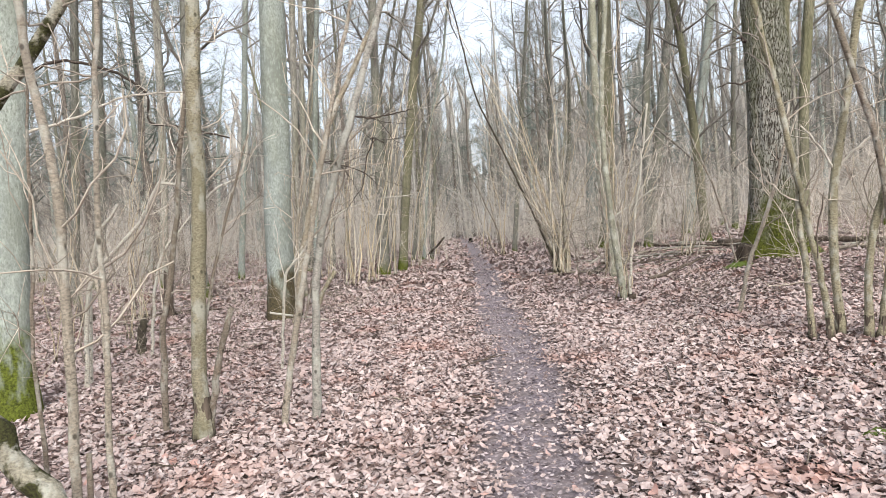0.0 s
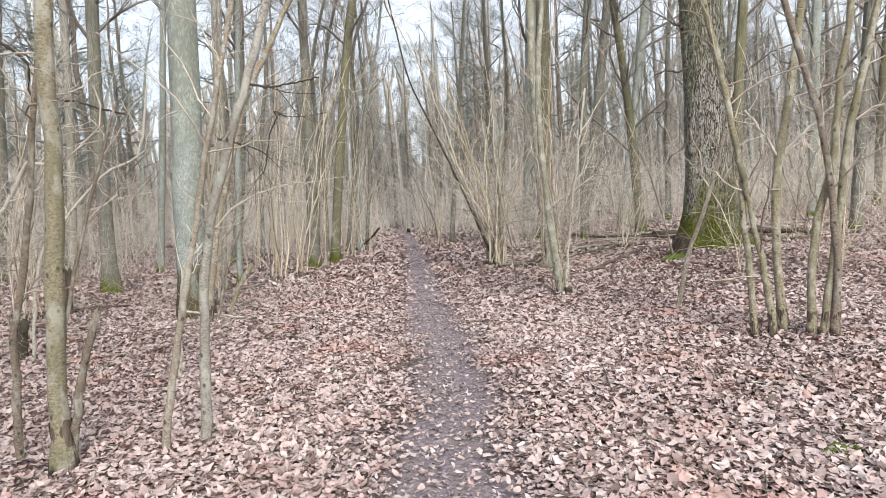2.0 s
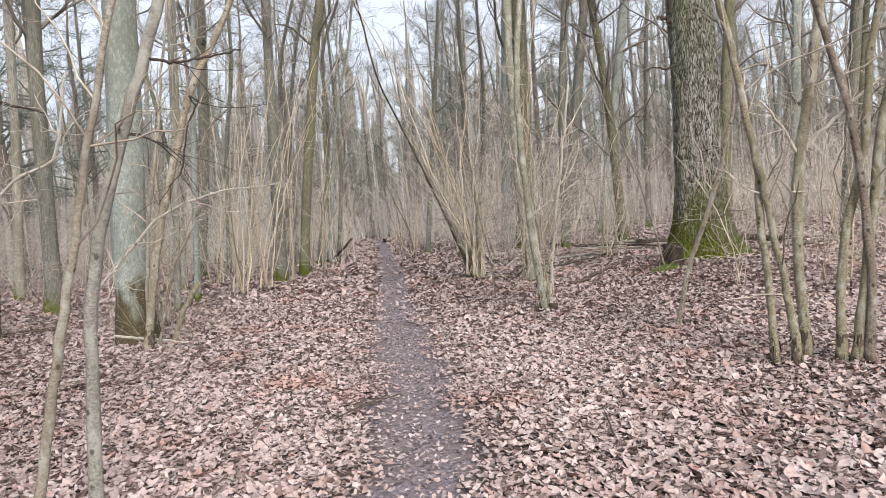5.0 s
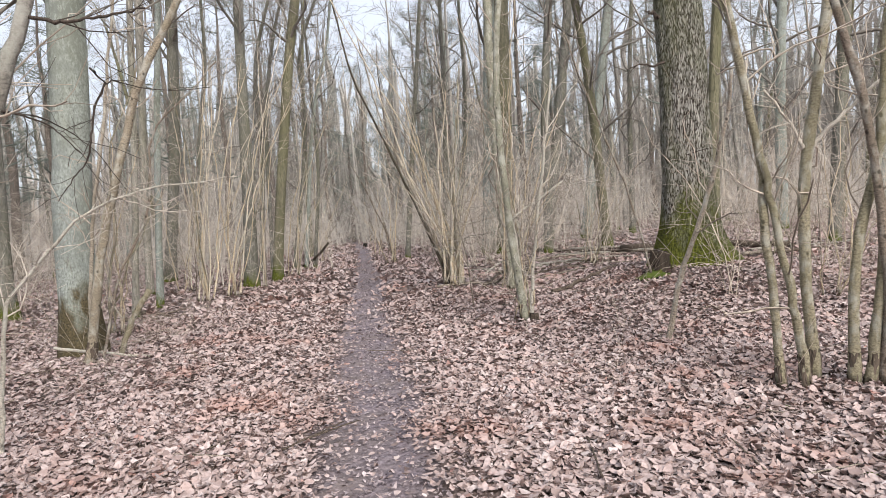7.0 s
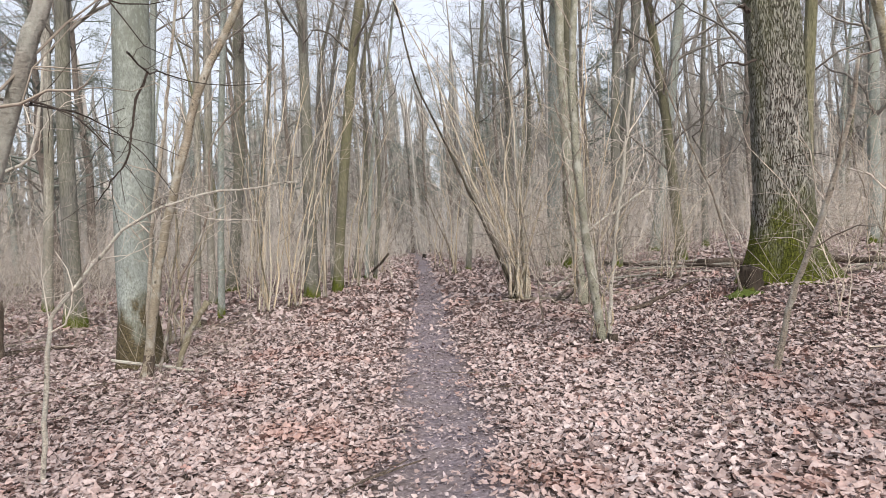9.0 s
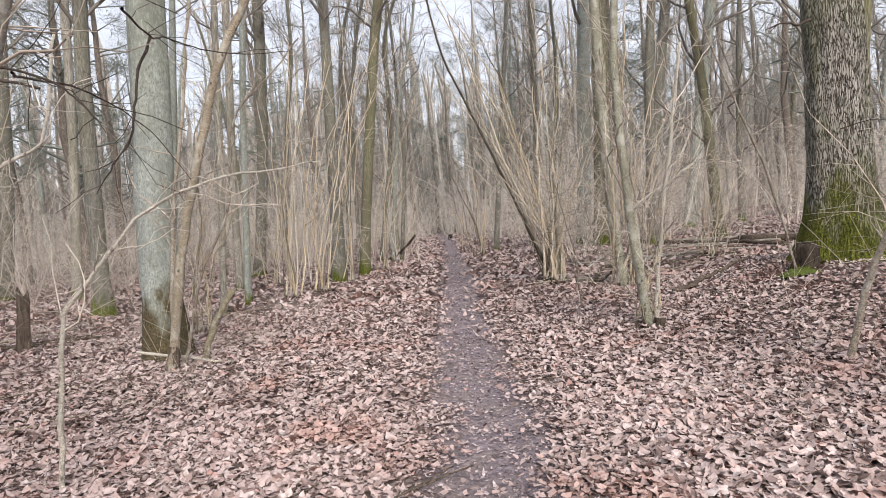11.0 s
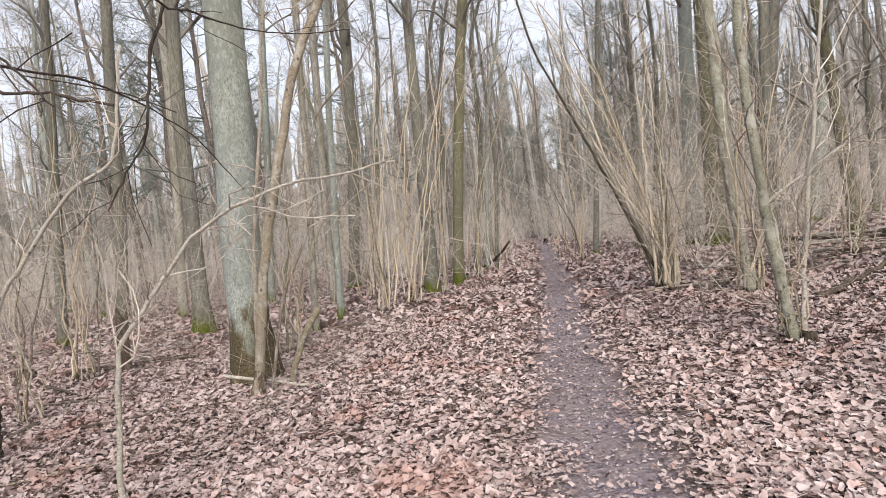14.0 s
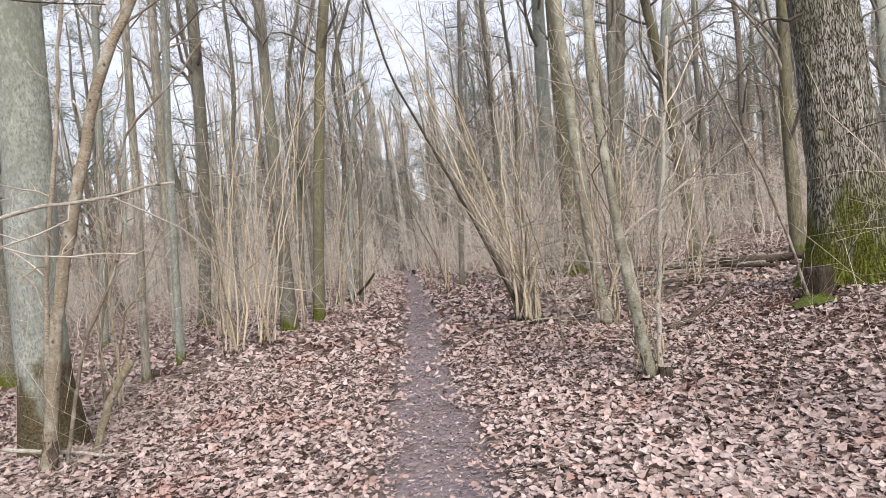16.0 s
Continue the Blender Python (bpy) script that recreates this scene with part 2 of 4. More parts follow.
CROWN = plain_material("crown_twig_bark", (0.17, 0.155, 0.135), (0.36, 0.335, 0.30), 1.5, 0.9, 0.7)
BRUSH = plain_material("brush_bark", (0.50, 0.445, 0.385), (0.86, 0.795, 0.705), 3.0, 0.9, 0.5)
# far brush is greyed in its colour for the haze of distance
HAZED_BRUSH = plain_material("hazed_brush_bark", (0.54, 0.51, 0.47), (0.80, 0.765, 0.715), 3.0, 0.9, 0.4)
# needle green lifted towards grey to paint haze over the pines
HAZED_NEEDLE = plain_material("hazed_needles", (0.15, 0.172, 0.15), (0.27, 0.30, 0.265), 3.0, 0.9, 0.6)
MOSS = plain_material("moss", (0.06, 0.085, 0.015), (0.17, 0.22, 0.05), 40.0)
ROT = bark((0.12, 0.095, 0.075), 0.0, 0.0, 30.0)


# ---- geometry helpers ----
def smoothstep(a, b, v):
    u = np.clip((v - a) / (b - a), 0, 1)
    return u * u * (3 - 2 * u)


def path_x(y):
    """The middle of the trodden path."""
    return np.interp(y, [-20, 0, 4, 7, 9, 12, 17, 26, 45, 90], [0.1, 0.3, 0.33, 0.45, 0.34, 0.22, 0.16, -0.15, -0.95, -4.0])


WAVES = [(0.4 + 0.19 * i, 2.399 * i, 1.7 * i * i) for i in range(14)]


def ground_z(x, y):
    z = sum(0.011 / f * np.sin(f * (x * math.cos(a) + y * math.sin(a)) + s) for f, a, s in WAVES)
    z = z + 0.22 * (1 - np.exp(-np.maximum(0, y - 4) / 12))
    z = z + 0.16 * smoothstep(3.0, 5.5, x) * smoothstep(8.5, 11.0, y)
    return z + 0.26 * np.exp(-((x - 5.5) ** 2 + (y - 12.1) ** 2) / 2.2)


def trodden(x, y):
    return 1 - smoothstep(0.14, 0.62, np.abs(x - path_x(y)))


def mesh_of(name, V, F, mat, smooth=True, uv=None):
    V, F = np.asarray(V, float).reshape(-1, 3), np.asarray(F, int)
    me = bpy.data.meshes.new(name)
    me.vertices.add(len(V))
    me.vertices.foreach_set("co", V.ravel())
    me.loops.add(F.size)
    me.loops.foreach_set("vertex_index", F.ravel())
    me.polygons.add(len(F))
    me.polygons.foreach_set("loop_start", np.arange(len(F)) * F.shape[1])
    me.update(calc_edges=True)
    me.polygons.foreach_set("use_smooth", np.full(len(F), smooth))
    if uv is not None:
        me.uv_layers.new(name="UVMap").data.foreach_set("uv", uv[F.ravel()].ravel())
    me.materials.append(mat)
    return me


def part(name, me, parent, label=""):
    ob = new(name, me)
    ob.parent = parent
    if label:
        tagged(ob, label)
    return ob


def unit(v):
    return v / np.maximum(np.linalg.norm(v, axis=-1, keepdims=True), 1e-9)


def tubes(P, R, sides):
    """Tapered tubes along polylines: P (n, k, 3), R (n, k)."""
    P, R = np.asarray(P, float), np.asarray(R, float)
    n, k, _ = P.shape
    T = unit(np.gradient(P, axis=1))
    upright = np.abs(T[:, :, 2].mean(1)) > 0.7
    ref = np.where(upright[:, None], [[1.0, 0, 0]], [[0, 0, 1.0]])[:, None, :]
    A = unit(np.cross(T, ref))
    B = np.cross(T, A)
    a = np.arange(sides) * 2 * math.pi / sides
    V = P[:, :, None] + R[:, :, None, None] * (np.cos(a)[:, None] * A[:, :, None] + np.sin(a)[:, None] * B[:, :, None])
    i = np.arange(n * k * sides).reshape(n, k, sides)
    j = np.roll(i, -1, 2)
    F = np.stack([i[:, :-1], j[:, :-1], j[:, 1:], i[:, 1:]], -1).reshape(-1, 4)
    return V.reshape(-1, 3), F


def joined(*pieces):
    V, F, base = [], [], 0
    for v, f in pieces:
        V.append(v)
        F.append(f + base)
        base += len(v)
    return np.concatenate(V), np.concatenate(F)


def curve_through(pts, k):
    """A smooth line of k points through a few."""
    p = np.asarray(pts, float)
    q = np.vstack([2 * p[0] - p[1], p, 2 * p[-1] - p[-2]])
    d = np.r_[0, np.cumsum(np.linalg.norm(np.diff(p, axis=0), axis=1))]
    out = []
    for s in np.linspace(0, d[-1], k):
        i = min(max(np.searchsorted(d, s, "right") - 1, 0), len(p) - 2)
        u = (s - d[i]) / max(d[i + 1] - d[i], 1e-6)
        a, b, c, e = q[i:i + 4]
        out.append(0.5 * (2 * b + (c - a) * u + (2 * a - 5 * b + 4 * c - e) * u * u + (3 * b - a - 3 * c + e) * u ** 3))
    return np.array(out)


def offshoots(rng, P, R, per, u0, u1, length, spread, up=0.25, k=4, thin=0.55, crook=0.12):
    """Side branches off polylines, thrown out all round."""
    P, R = np.asarray(P, float), np.asarray(R, float)
    n, kk, _ = P.shape
    who = np.repeat(np.arange(n), per)
    u = rng.uniform(u0, u1, len(who)) * (kk - 1)
    i = np.minimum(u.astype(int), kk - 2)
    f = (u - i)[:, None]
    start = P[who, i] * (1 - f) + P[who, i + 1] * f
    r = (R[who, i] * (1 - f[:, 0]) + R[who, i + 1] * f[:, 0]) * thin
    T = unit(P[who, i + 1] - P[who, i])
    side = rng.normal(size=T.shape)
    side = unit(side - (side * T).sum(1, keepdims=True) * T)
    ang = np.radians(rng.uniform(spread[0], spread[1], len(who)))[:, None]
    D = unit(T * np.cos(ang) + side * np.sin(ang) + np.array([0, 0, up]))
    L = rng.uniform(length[0], length[1], len(who))[:, None] * (1.15 - 0.5 * (u / (kk - 1)))[:, None]
    out = np.zeros((len(who), k, 3))
    out[:, 0] = start
    for s in range(1, k):
        D = unit(D + rng.normal(size=D.shape) * crook + np.array([0, 0, up * 0.25]))
        out[:, s] = out[:, s - 1] + D * L / (k - 1)
    rr = np.maximum(r[:, None] * np.linspace(1, 0.35, k), 0.0016)
    return out, rr


# ---- ground ----
def axis(inner0, inner1, step, far):
    a = list(np.arange(inner0, inner1 + 1e-6, step))
    d, x, y = step, inner1, inner0
    while x < far or y > -far:
        d *= 1.3
        x, y = x + d, y - d
        a = [y] + a + [x]
    return np.array(a)


def build_ground():
    rng = np.random.default_rng(1)
    xs, ys = axis(-9, 10, 0.11, 500), axis(-2, 24, 0.11, 500)
    X, Y = np.meshgrid(xs, ys)
    Z = ground_z(X, Y)
    near = (np.abs(X) < 16) & (Y > -8) & (Y < 34)
    Z = Z + np.where(near, rng.normal(size=Z.shape) * 0.008, 0)
    T = trodden(X, Y)
    Z = Z - 0.035 * T
    V = np.stack([X, Y, Z], -1).reshape(-1, 3)
    i = np.arange(X.size).reshape(X.shape)
    F = np.stack([i[:-1, :-1], i[:-1, 1:], i[1:, 1:], i[1:, :-1]], -1).reshape(-1, 4)
    me = mesh_of("ground", V, F, FLOOR_MAT)
    me.attributes.new("trodden", "FLOAT", "POINT").data.foreach_set("value", T.ravel())
    ob = new("ground", me)
    return tagged(ob, "woodland ground with a trodden muddy path through leaf litter", "ground", kind="structure")


ground = build_ground()


# ---- trees ----
def thing(name, at, label, category, group=""):
    e = new(name)
    e.location = at
    e.empty_display_size = 0.1
    return tagged(e, label, category, group)


SEED = [100]


def fresh():
    SEED[0] += 1
    return np.random.default_rng(SEED[0])


def trunk(pts, r0, r1, base, label, flare=1.2, moss=0.3, low=0.34, tone=(0.14, 0.17, 0.025), boughs=18):
    """A forest tree: flared trunk and a bare crown."""
    rng = fresh()
    p = np.array(pts)
    p = np.vstack([p, p[-1] + (p[-1] - p[-2]) * 0.35 + rng.normal(size=3) * 0.3])
    root = p[0].copy()
    e = thing("tree", root, label, "tree", "forest trees")
    k = 26
    P = curve_through(p - root, k)
    u = np.linspace(0, 1, k)
    P[1:, :2] += np.cumsum(np.cumsum(rng.normal(size=(k - 1, 2)), 0), 0) * 0.0035
    h = P[:, 2]
    R = r0 + (r1 - r0) * np.clip(h / 6, 0, 1)
    R = R * np.clip(1.15 - u ** 2.2, 0.12, 1) * (1 + (flare - 1) * np.exp(-np.maximum(h, 0) / 0.22))
    sides = 20
    V, F = tubes(P[None], R[None], sides)
    ang = np.tile(np.arange(sides) * 2 * math.pi / sides, k)
    lump = 1 + 0.05 * np.sin(ang * 3 + rng.uniform(0, 6)) + 0.13 * (flare - 1) * np.sin(ang * 5 + rng.uniform(0, 6)) * np.repeat(np.exp(-np.maximum(h, 0) / 0.3), sides)
    C = np.repeat(P, sides, 0)
    V = C + (V - C) * lump[:, None] + rng.normal(size=V.shape) * r0 * 0.02
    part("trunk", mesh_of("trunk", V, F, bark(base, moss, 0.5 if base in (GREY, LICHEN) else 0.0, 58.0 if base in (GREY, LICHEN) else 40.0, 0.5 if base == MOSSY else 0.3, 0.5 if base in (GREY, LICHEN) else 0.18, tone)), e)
    bp, br = offshoots(rng, P[None], R[None], boughs, low, 0.97, (1.2, 3.8), (35, 80), 0.3, 6, 0.34, 0.26)
    cp, cr = offshoots(rng, bp, br, 6, 0.15, 1.0, (0.6, 1.9), (25, 75), 0.15, 4, 0.5, 0.28)
    tp, tr = offshoots(rng, cp, cr, 4, 0.15, 1.0, (0.25, 0.9), (25, 65), 0.05, 2, 0.6, 0.25)
    tagged(part("crown", mesh_of("crown", *joined(tubes(bp, br, 5), tubes(cp, np.maximum(cr, 0.005), 3), tubes(tp, np.maximum(tr, 0.004), 3)), CROWN), e), kind="stuff")
    return e


def pole(pts, r0, r1, base, label, n=6, foot=1.0):
    """A single slender stem with its twigs."""
    rng = fresh()
    p = np.array(pts)
    root = p[0].copy()
    e = thing("sapling", root, label, "sapling")
    k = max(8, 4 * len(p))
    P = curve_through(p - root, k)
    P[1:-1] += rng.normal(size=(k - 2, 3)) * (r0 * 0.1 + 0.003)
    u = np.linspace(0, 1, k)
    R = (r0 + (r1 - r0) * u) * (1 + (foot - 1) * np.exp(-np.maximum(P[:, 2], 0) / 0.12)) * (1 + rng.normal(size=k) * 0.05)
    Pc, Rc = np.vstack([P, P[-1:] + (P[-1] - P[-2]) * 0.02]), np.r_[R, 0.0005]
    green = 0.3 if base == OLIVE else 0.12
    # foot band is tinted dark brown here, not moss green
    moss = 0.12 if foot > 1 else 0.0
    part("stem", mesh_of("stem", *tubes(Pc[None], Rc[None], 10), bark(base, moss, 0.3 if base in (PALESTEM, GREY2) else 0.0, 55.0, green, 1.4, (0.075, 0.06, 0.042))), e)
    if foot > 1.3:
        q = np.linspace(0, 0.16 + 0.34 * (foot - 1), 7)
        Q = np.stack([np.interp(q, P[:, 2], P[:, 0]), np.interp(q, P[:, 2], P[:, 1]), q - 0.03], -1)
        S = r0 * (1.03 + 1.25 * (foot - 1) * np.exp(-q / (0.18 * (foot - 1))))
        V, F = tubes(Q[None], S[None], 14)
        w = np.tile(np.arange(14) * 2 * math.pi / 14, 7)
        C = np.repeat(Q, 14, 0)
        V = C + (V - C) * (1 + 0.1 * np.sin(3 * w + 1) + 0.07 * np.sin(7 * w))[:, None] + rng.normal(size=V.shape) * 0.004
        part("root_foot", mesh_of("root_foot", V, F, ROT), e, "dark swollen root foot")
    if n:
        bp, br = offshoots(rng, P[None], R[None], n + 3, 0.25, 0.98, (0.3, 1.1), (30, 75), 0.2, 6, 0.42, 0.32)
        cp, cr = offshoots(rng, bp, br, 4, 0.2, 1.0, (0.12, 0.45), (25, 70), 0.1, 4, 0.6, 0.3)
        tagged(part("twig_spray", mesh_of("twig_spray", *joined(tubes(bp, np.clip(br, 0.003, 0.0065), 4), tubes(cp, np.clip(cr, 0.0018, 0.0035), 3)), TWIG_PALE if base == PALESTEM else TWIG), e), kind="stuff")
    return e


def limb(pts, r0, r1, base, parent):
    """A bent side branch of a tree."""
    rng = fresh()
    p = np.array(pts) - np.array(parent.location)
    k = 5 * len(p)
    P = curve_through(p, k)
    P[1:-1] += rng.normal(size=(k - 2, 3)) * r0 * 0.3
    R = np.linspace(r0, r1, k) * (1 + rng.normal(size=k) * 0.08)
    bp, br = offshoots(rng, P[None], R[None], 8, 0.2, 1.0, (0.1, 0.45), (30, 70), 0.1, 4, 0.5, 0.2)
    bough = part("branch", mesh_of("branch", *tubes(P[None], R[None], 7), bark(base, 0.0, 0.0, 60.0)), parent)
    tagged(part("twig_spray", mesh_of("twig_spray", *tubes(bp, np.minimum(br, 0.006), 3), bark(base, 0.0, 0.0, 60.0)), bough), kind="stuff")


def hazel_stool(x, y, tips, r, seed, label, extra=3):
    """A coppiced hazel: stems fanning from one foot, each with side twigs, and thin whips between them."""
    rng = np.random.default_rng(seed)
    z = float(ground_z(x, y))
    e = thing("hazel_bush", (x, y, z - 0.03), label, "bush", "hazel bushes")
    stems, radii = [], []
    tips, given = list(tips), len(tips)
    for i in range(extra if extra >= 0 else len(tips)):
        a, b = tips[i % len(tips)], tips[(i * 5 + 3) % len(tips)]
        w = rng.uniform(0.25, 0.75)
        tips.append((a[0] * w + b[0] * (1 - w) + rng.normal() * 0.15, (a[1] * w + b[1] * (1 - w)) * rng.uniform(0.7, 1.15)))
    for i, (dx, dz) in enumerate(tips):
        main = i < given
        a = rng.uniform(0, 6.28)
        foot = np.array([math.cos(a) * 0.2, math.sin(a) * 0.2, 0]) * rng.uniform(0.3, 1.3)
        tip = np.array([dx + rng.normal() * 0.06, rng.normal() * 0.22 * dz, dz])
        bow = np.array([-dx * 0.14 + rng.normal() * 0.05, rng.normal() * 0.08, dz * 0.02])
        mid = foot * 0.5 + tip * 0.5 + bow
        P = curve_through([foot, (foot + mid) / 2 + rng.normal(size=3) * 0.03 + bow * 0.2, mid, (mid + tip) / 2 + bow * 0.3 + rng.normal(size=3) * 0.05, tip, tip + (tip - mid) * rng.uniform(0.1, 0.5)], 16)
        P[1:] += np.cumsum(rng.normal(size=(15, 3)) * [1, 1, 0.2], 0) * 0.03
        rr = r * (rng.uniform(0.25, 0.5) if main else rng.uniform(0.15, 0.28))
        R = rr * np.linspace(1.1, 0.3, 16)
        stems.append(P)
        radii.append(R)
        tone = (OLIVE, HAZEL, HAZEL_PALE, HAZEL, HAZEL_PALE, BROWN, HAZEL)[int(rng.integers(0, 7))]
        # each stem turns dark brown over roughly its lowest 14 cm
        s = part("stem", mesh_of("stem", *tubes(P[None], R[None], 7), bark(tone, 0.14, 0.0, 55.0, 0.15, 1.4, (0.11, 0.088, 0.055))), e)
        bp, br = offshoots(rng, P[None], R[None], 8, 0.2, 1.0, (0.35, 1.5), (25, 85), 0.15, 5, 0.42, 0.34)
        cp, cr = offshoots(rng, bp, br, 3, 0.2, 1.0, (0.15, 0.6), (25, 70), 0.1, 4, 0.6, 0.3)
        tagged(part("twig_spray", mesh_of("twig_spray", *joined(tubes(bp, np.clip(br, 0.0035, 0.008), 3), tubes(cp, np.clip(cr, 0.0022, 0.004), 3)), (TWIG_PALE, TWIG, TWIG_PALE, CROWN)[i % 4]), s), kind="stuff")
    return e


def fallen(ends, r, label, mat=None, name="fallen_log"):
    """A log or stick lying on the leaves."""
    rng = fresh()
    (x0, y0), (x1, y1) = ends
    k = 14
    t = np.linspace(0, 1, k)
    x, y = x0 + (x1 - x0) * t, y0 + (y1 - y0) * t
    P = np.stack([x, y, ground_z(x, y) + r * 0.9 + 0.035], -1)
    P[1:-1] += rng.normal(size=(k - 2, 3)) * r * [0.5, 0.5, 0.25]
    root = P[0].copy()
    R = r * np.linspace(1.05, 0.65, k) * (1 + rng.normal(size=k) * 0.07)
    Pc = np.vstack([P[:1] - (P[1] - P[0]) * 0.01, P, P[-1:] + (P[-1] - P[-2]) * 0.01]) - root
    Rc = np.r_[0.0005, R, 0.0005]
    ob = new(name, mesh_of(name, *tubes(Pc[None], Rc[None], 9), mat or ROT))
    ob.location = root
    return tagged(ob, label, "log" if name == "fallen_log" else "twig")


def big_oak():
    """The great oak: buttressed foot, furrowed bark, a few dead side shoots."""
    rng = np.random.default_rng(7)
    x, y = 5.52, 12.1
    root = np.array([x, y, float(ground_z(x, y)) - 0.08])
    e = thing("oak_tree", root, "great old oak with furrowed grey bark and green mossy foot", "tree")
    k, sides = 90, 72
    u = np.linspace(0, 1, k) ** 1.6
    h = u * 17
    P = np.stack([0.012 * h + 0.05 * np.sin(h * 0.7) - 0.02, 0.01 * h, h], -1)
    R = 0.405 - 0.010 * h
    a = np.arange(sides) * 2 * math.pi / sides
    toes = sum(np.maximum(0, np.cos((a - q) / 1.0)) ** 6 * s for q, s in ((0.3, 0.9), (1.5, 0.6), (2.7, 0.8), (3.6, 0.6), (4.7, 0.6), (5.75, 1.35)))
    RR = R[:, None] * (1 + 0.035 * np.sin(a * 4 + 1)[None] + 0.02 * np.sin(a * 9 + h[:, None])) + np.exp(-h / 0.42)[:, None] * (0.10 + 0.26 * toes[None])
    for i in range(k):
        for j in range(sides):
            RR[i, j] += 0.018 * noise.noise(Vector((math.cos(a[j]) * 5, math.sin(a[j]) * 5, h[i] * 1.2))) + 0.014 * noise.noise(Vector((math.cos(a[j]) * 14, math.sin(a[j]) * 14, h[i] * 2.5)))
    V = P[:, None] + np.stack([RR * np.cos(a), RR * np.sin(a), np.zeros_like(RR)], -1)
    i = np.arange(k * sides).reshape(k, sides)
    j = np.roll(i, -1, 1)
    F = np.stack([i[:-1], j[:-1], j[1:], i[1:]], -1).reshape(-1, 4)
    # the seam of the bark's plan lies at the back, away from the path
    uv = np.stack([np.broadcast_to(((a - 1.1) % (2 * math.pi)) * 0.42, (k, sides)), np.broadcast_to(h[:, None], (k, sides))], -1).reshape(-1, 2)
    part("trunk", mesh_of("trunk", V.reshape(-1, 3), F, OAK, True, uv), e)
    bp, br = offshoots(rng, P[None], R[None], 12, 0.5, 0.98, (3, 6), (45, 75), 0.35, 8, 0.35, 0.22)
    cp, cr = offshoots(rng, bp, br, 7, 0.25, 1, (0.8, 2.2), (25, 65), 0.15, 5, 0.45, 0.25)
    tp, tr = offshoots(rng, cp, cr, 5, 0.2, 1, (0.3, 0.8), (25, 60), 0.05, 3, 0.6, 0.2)
    part("crown", mesh_of("crown", *joined(tubes(bp, br, 7), tubes(cp, cr, 4), tubes(tp, np.maximum(tr, 0.004), 3)), CROWN), e)
    e.children[-1]["kind"] = "stuff"

    def dead(pts, r):
        Q = curve_through(pts, 14)
        Q += rng.normal(size=Q.shape) * r * 0.25
        S = np.linspace(r, r * 0.35, 14)
        q, s = offshoots(rng, Q[None], S[None], 4, 0.35, 1, (0.15, 0.4), (30, 60), 0.1, 4, 0.5, 0.2)
        part("branch", mesh_of("branch", *joined(tubes(Q[None], S[None], 7), tubes(q, np.minimum(s, 0.008), 3)), bark(DARKSTEM, 0.0, 0.0, 60.0)), e, "dead dark side branch")

    dead([(-0.33, -0.15, 3.25), (-0.55, -0.22, 3.18), (-0.75, -0.25, 3.22), (-1.0, -0.3, 3.13)], 0.022)
    dead([(-0.35, -0.1, 3.95), (-0.45, -0.15, 4.03), (-0.55, -0.2, 4.0)], 0.04)
    dead([(-0.2, -0.45, 1.75), (0.0, -0.8, 1.8), (0.2, -0.95, 1.72)], 0.008)
    return e


big_oak()
trunk([(-3.42, 10.85, 0.05), (-3.41, 10.85, 1.78), (-3.36, 10.85, 2.50), (-3.28, 10.85, 4.62), (-2.87, 10.85, 13.60)], 0.236, 0.214, GREY, "smooth grey-green oak trunk with mossy foot", flare=1.35, moss=1.05, tone=(0.13, 0.108, 0.06))
lichen = trunk([(-4.39, 5.71, -0.02), (-4.30, 5.71, 1.11), (-4.20, 5.71, 2.20), (-4.09, 5.71, 3.26), (-3.20, 5.71, 12.21)], 0.152, 0.127, LICHEN, "pale lichen-covered beech trunk with green mossy foot", flare=1.5, moss=0.8)
lichen_far = trunk([(-9.67, 11.04, 0.03), (-9.54, 11.04, 1.91), (-9.39, 11.04, 4.05), (-9.27, 11.04, 5.63), (-8.58, 11.04, 14.60)], 0.30, 0.235, LICHEN, "pale grey trunk with bright green mossy foot", flare=1.3, moss=0.8)
trunk([(-7.30, 16.10, 0.10), (-7.25, 16.10, 2.64), (-7.20, 16.10, 5.08), (-7.08, 16.10, 7.62), (-6.70, 16.10, 15.11)], 0.168, 0.14, DARK, "dark straight trunk with bright mossy foot", flare=1.5, moss=0.45)
trunk([(-6.52, 23.73, 0.13), (-6.00, 23.73, 4.57), (-5.60, 23.73, 10.07), (-5.01, 23.73, 18.05)], 0.176, 0.176, DARK, "slim dark forest trunk among hazels", flare=1.4, moss=0.3)
trunk([(-2.94, 19.17, 0.09), (-2.87, 19.17, 1.52), (-2.71, 19.17, 5.02), (-2.55, 19.17, 7.81), (-2.08, 19.17, 15.80)], 0.177, 0.122, DARK, "dark leaning trunk with mossy foot behind hazel", flare=1.3, moss=0.4)
trunk([(-2.62, 21.19, 0.09), (-2.30, 21.19, 2.99), (-1.82, 21.19, 6.56), (-1.46, 21.19, 8.54), (-0.02, 21.19, 16.41)], 0.146, 0.138, MOSSY, "slim mossy trunk beside the path", flare=1.2, moss=0.5)
trunk([(-5.63, 19.50, 0.09), (-5.53, 19.50, 2.86), (-5.41, 19.50, 5.49), (-5.31, 19.50, 8.42), (-5.07, 19.50, 15.42)], 0.097, 0.097, PALE, "slim pale trunk in the wood", flare=1.2, moss=0.2)
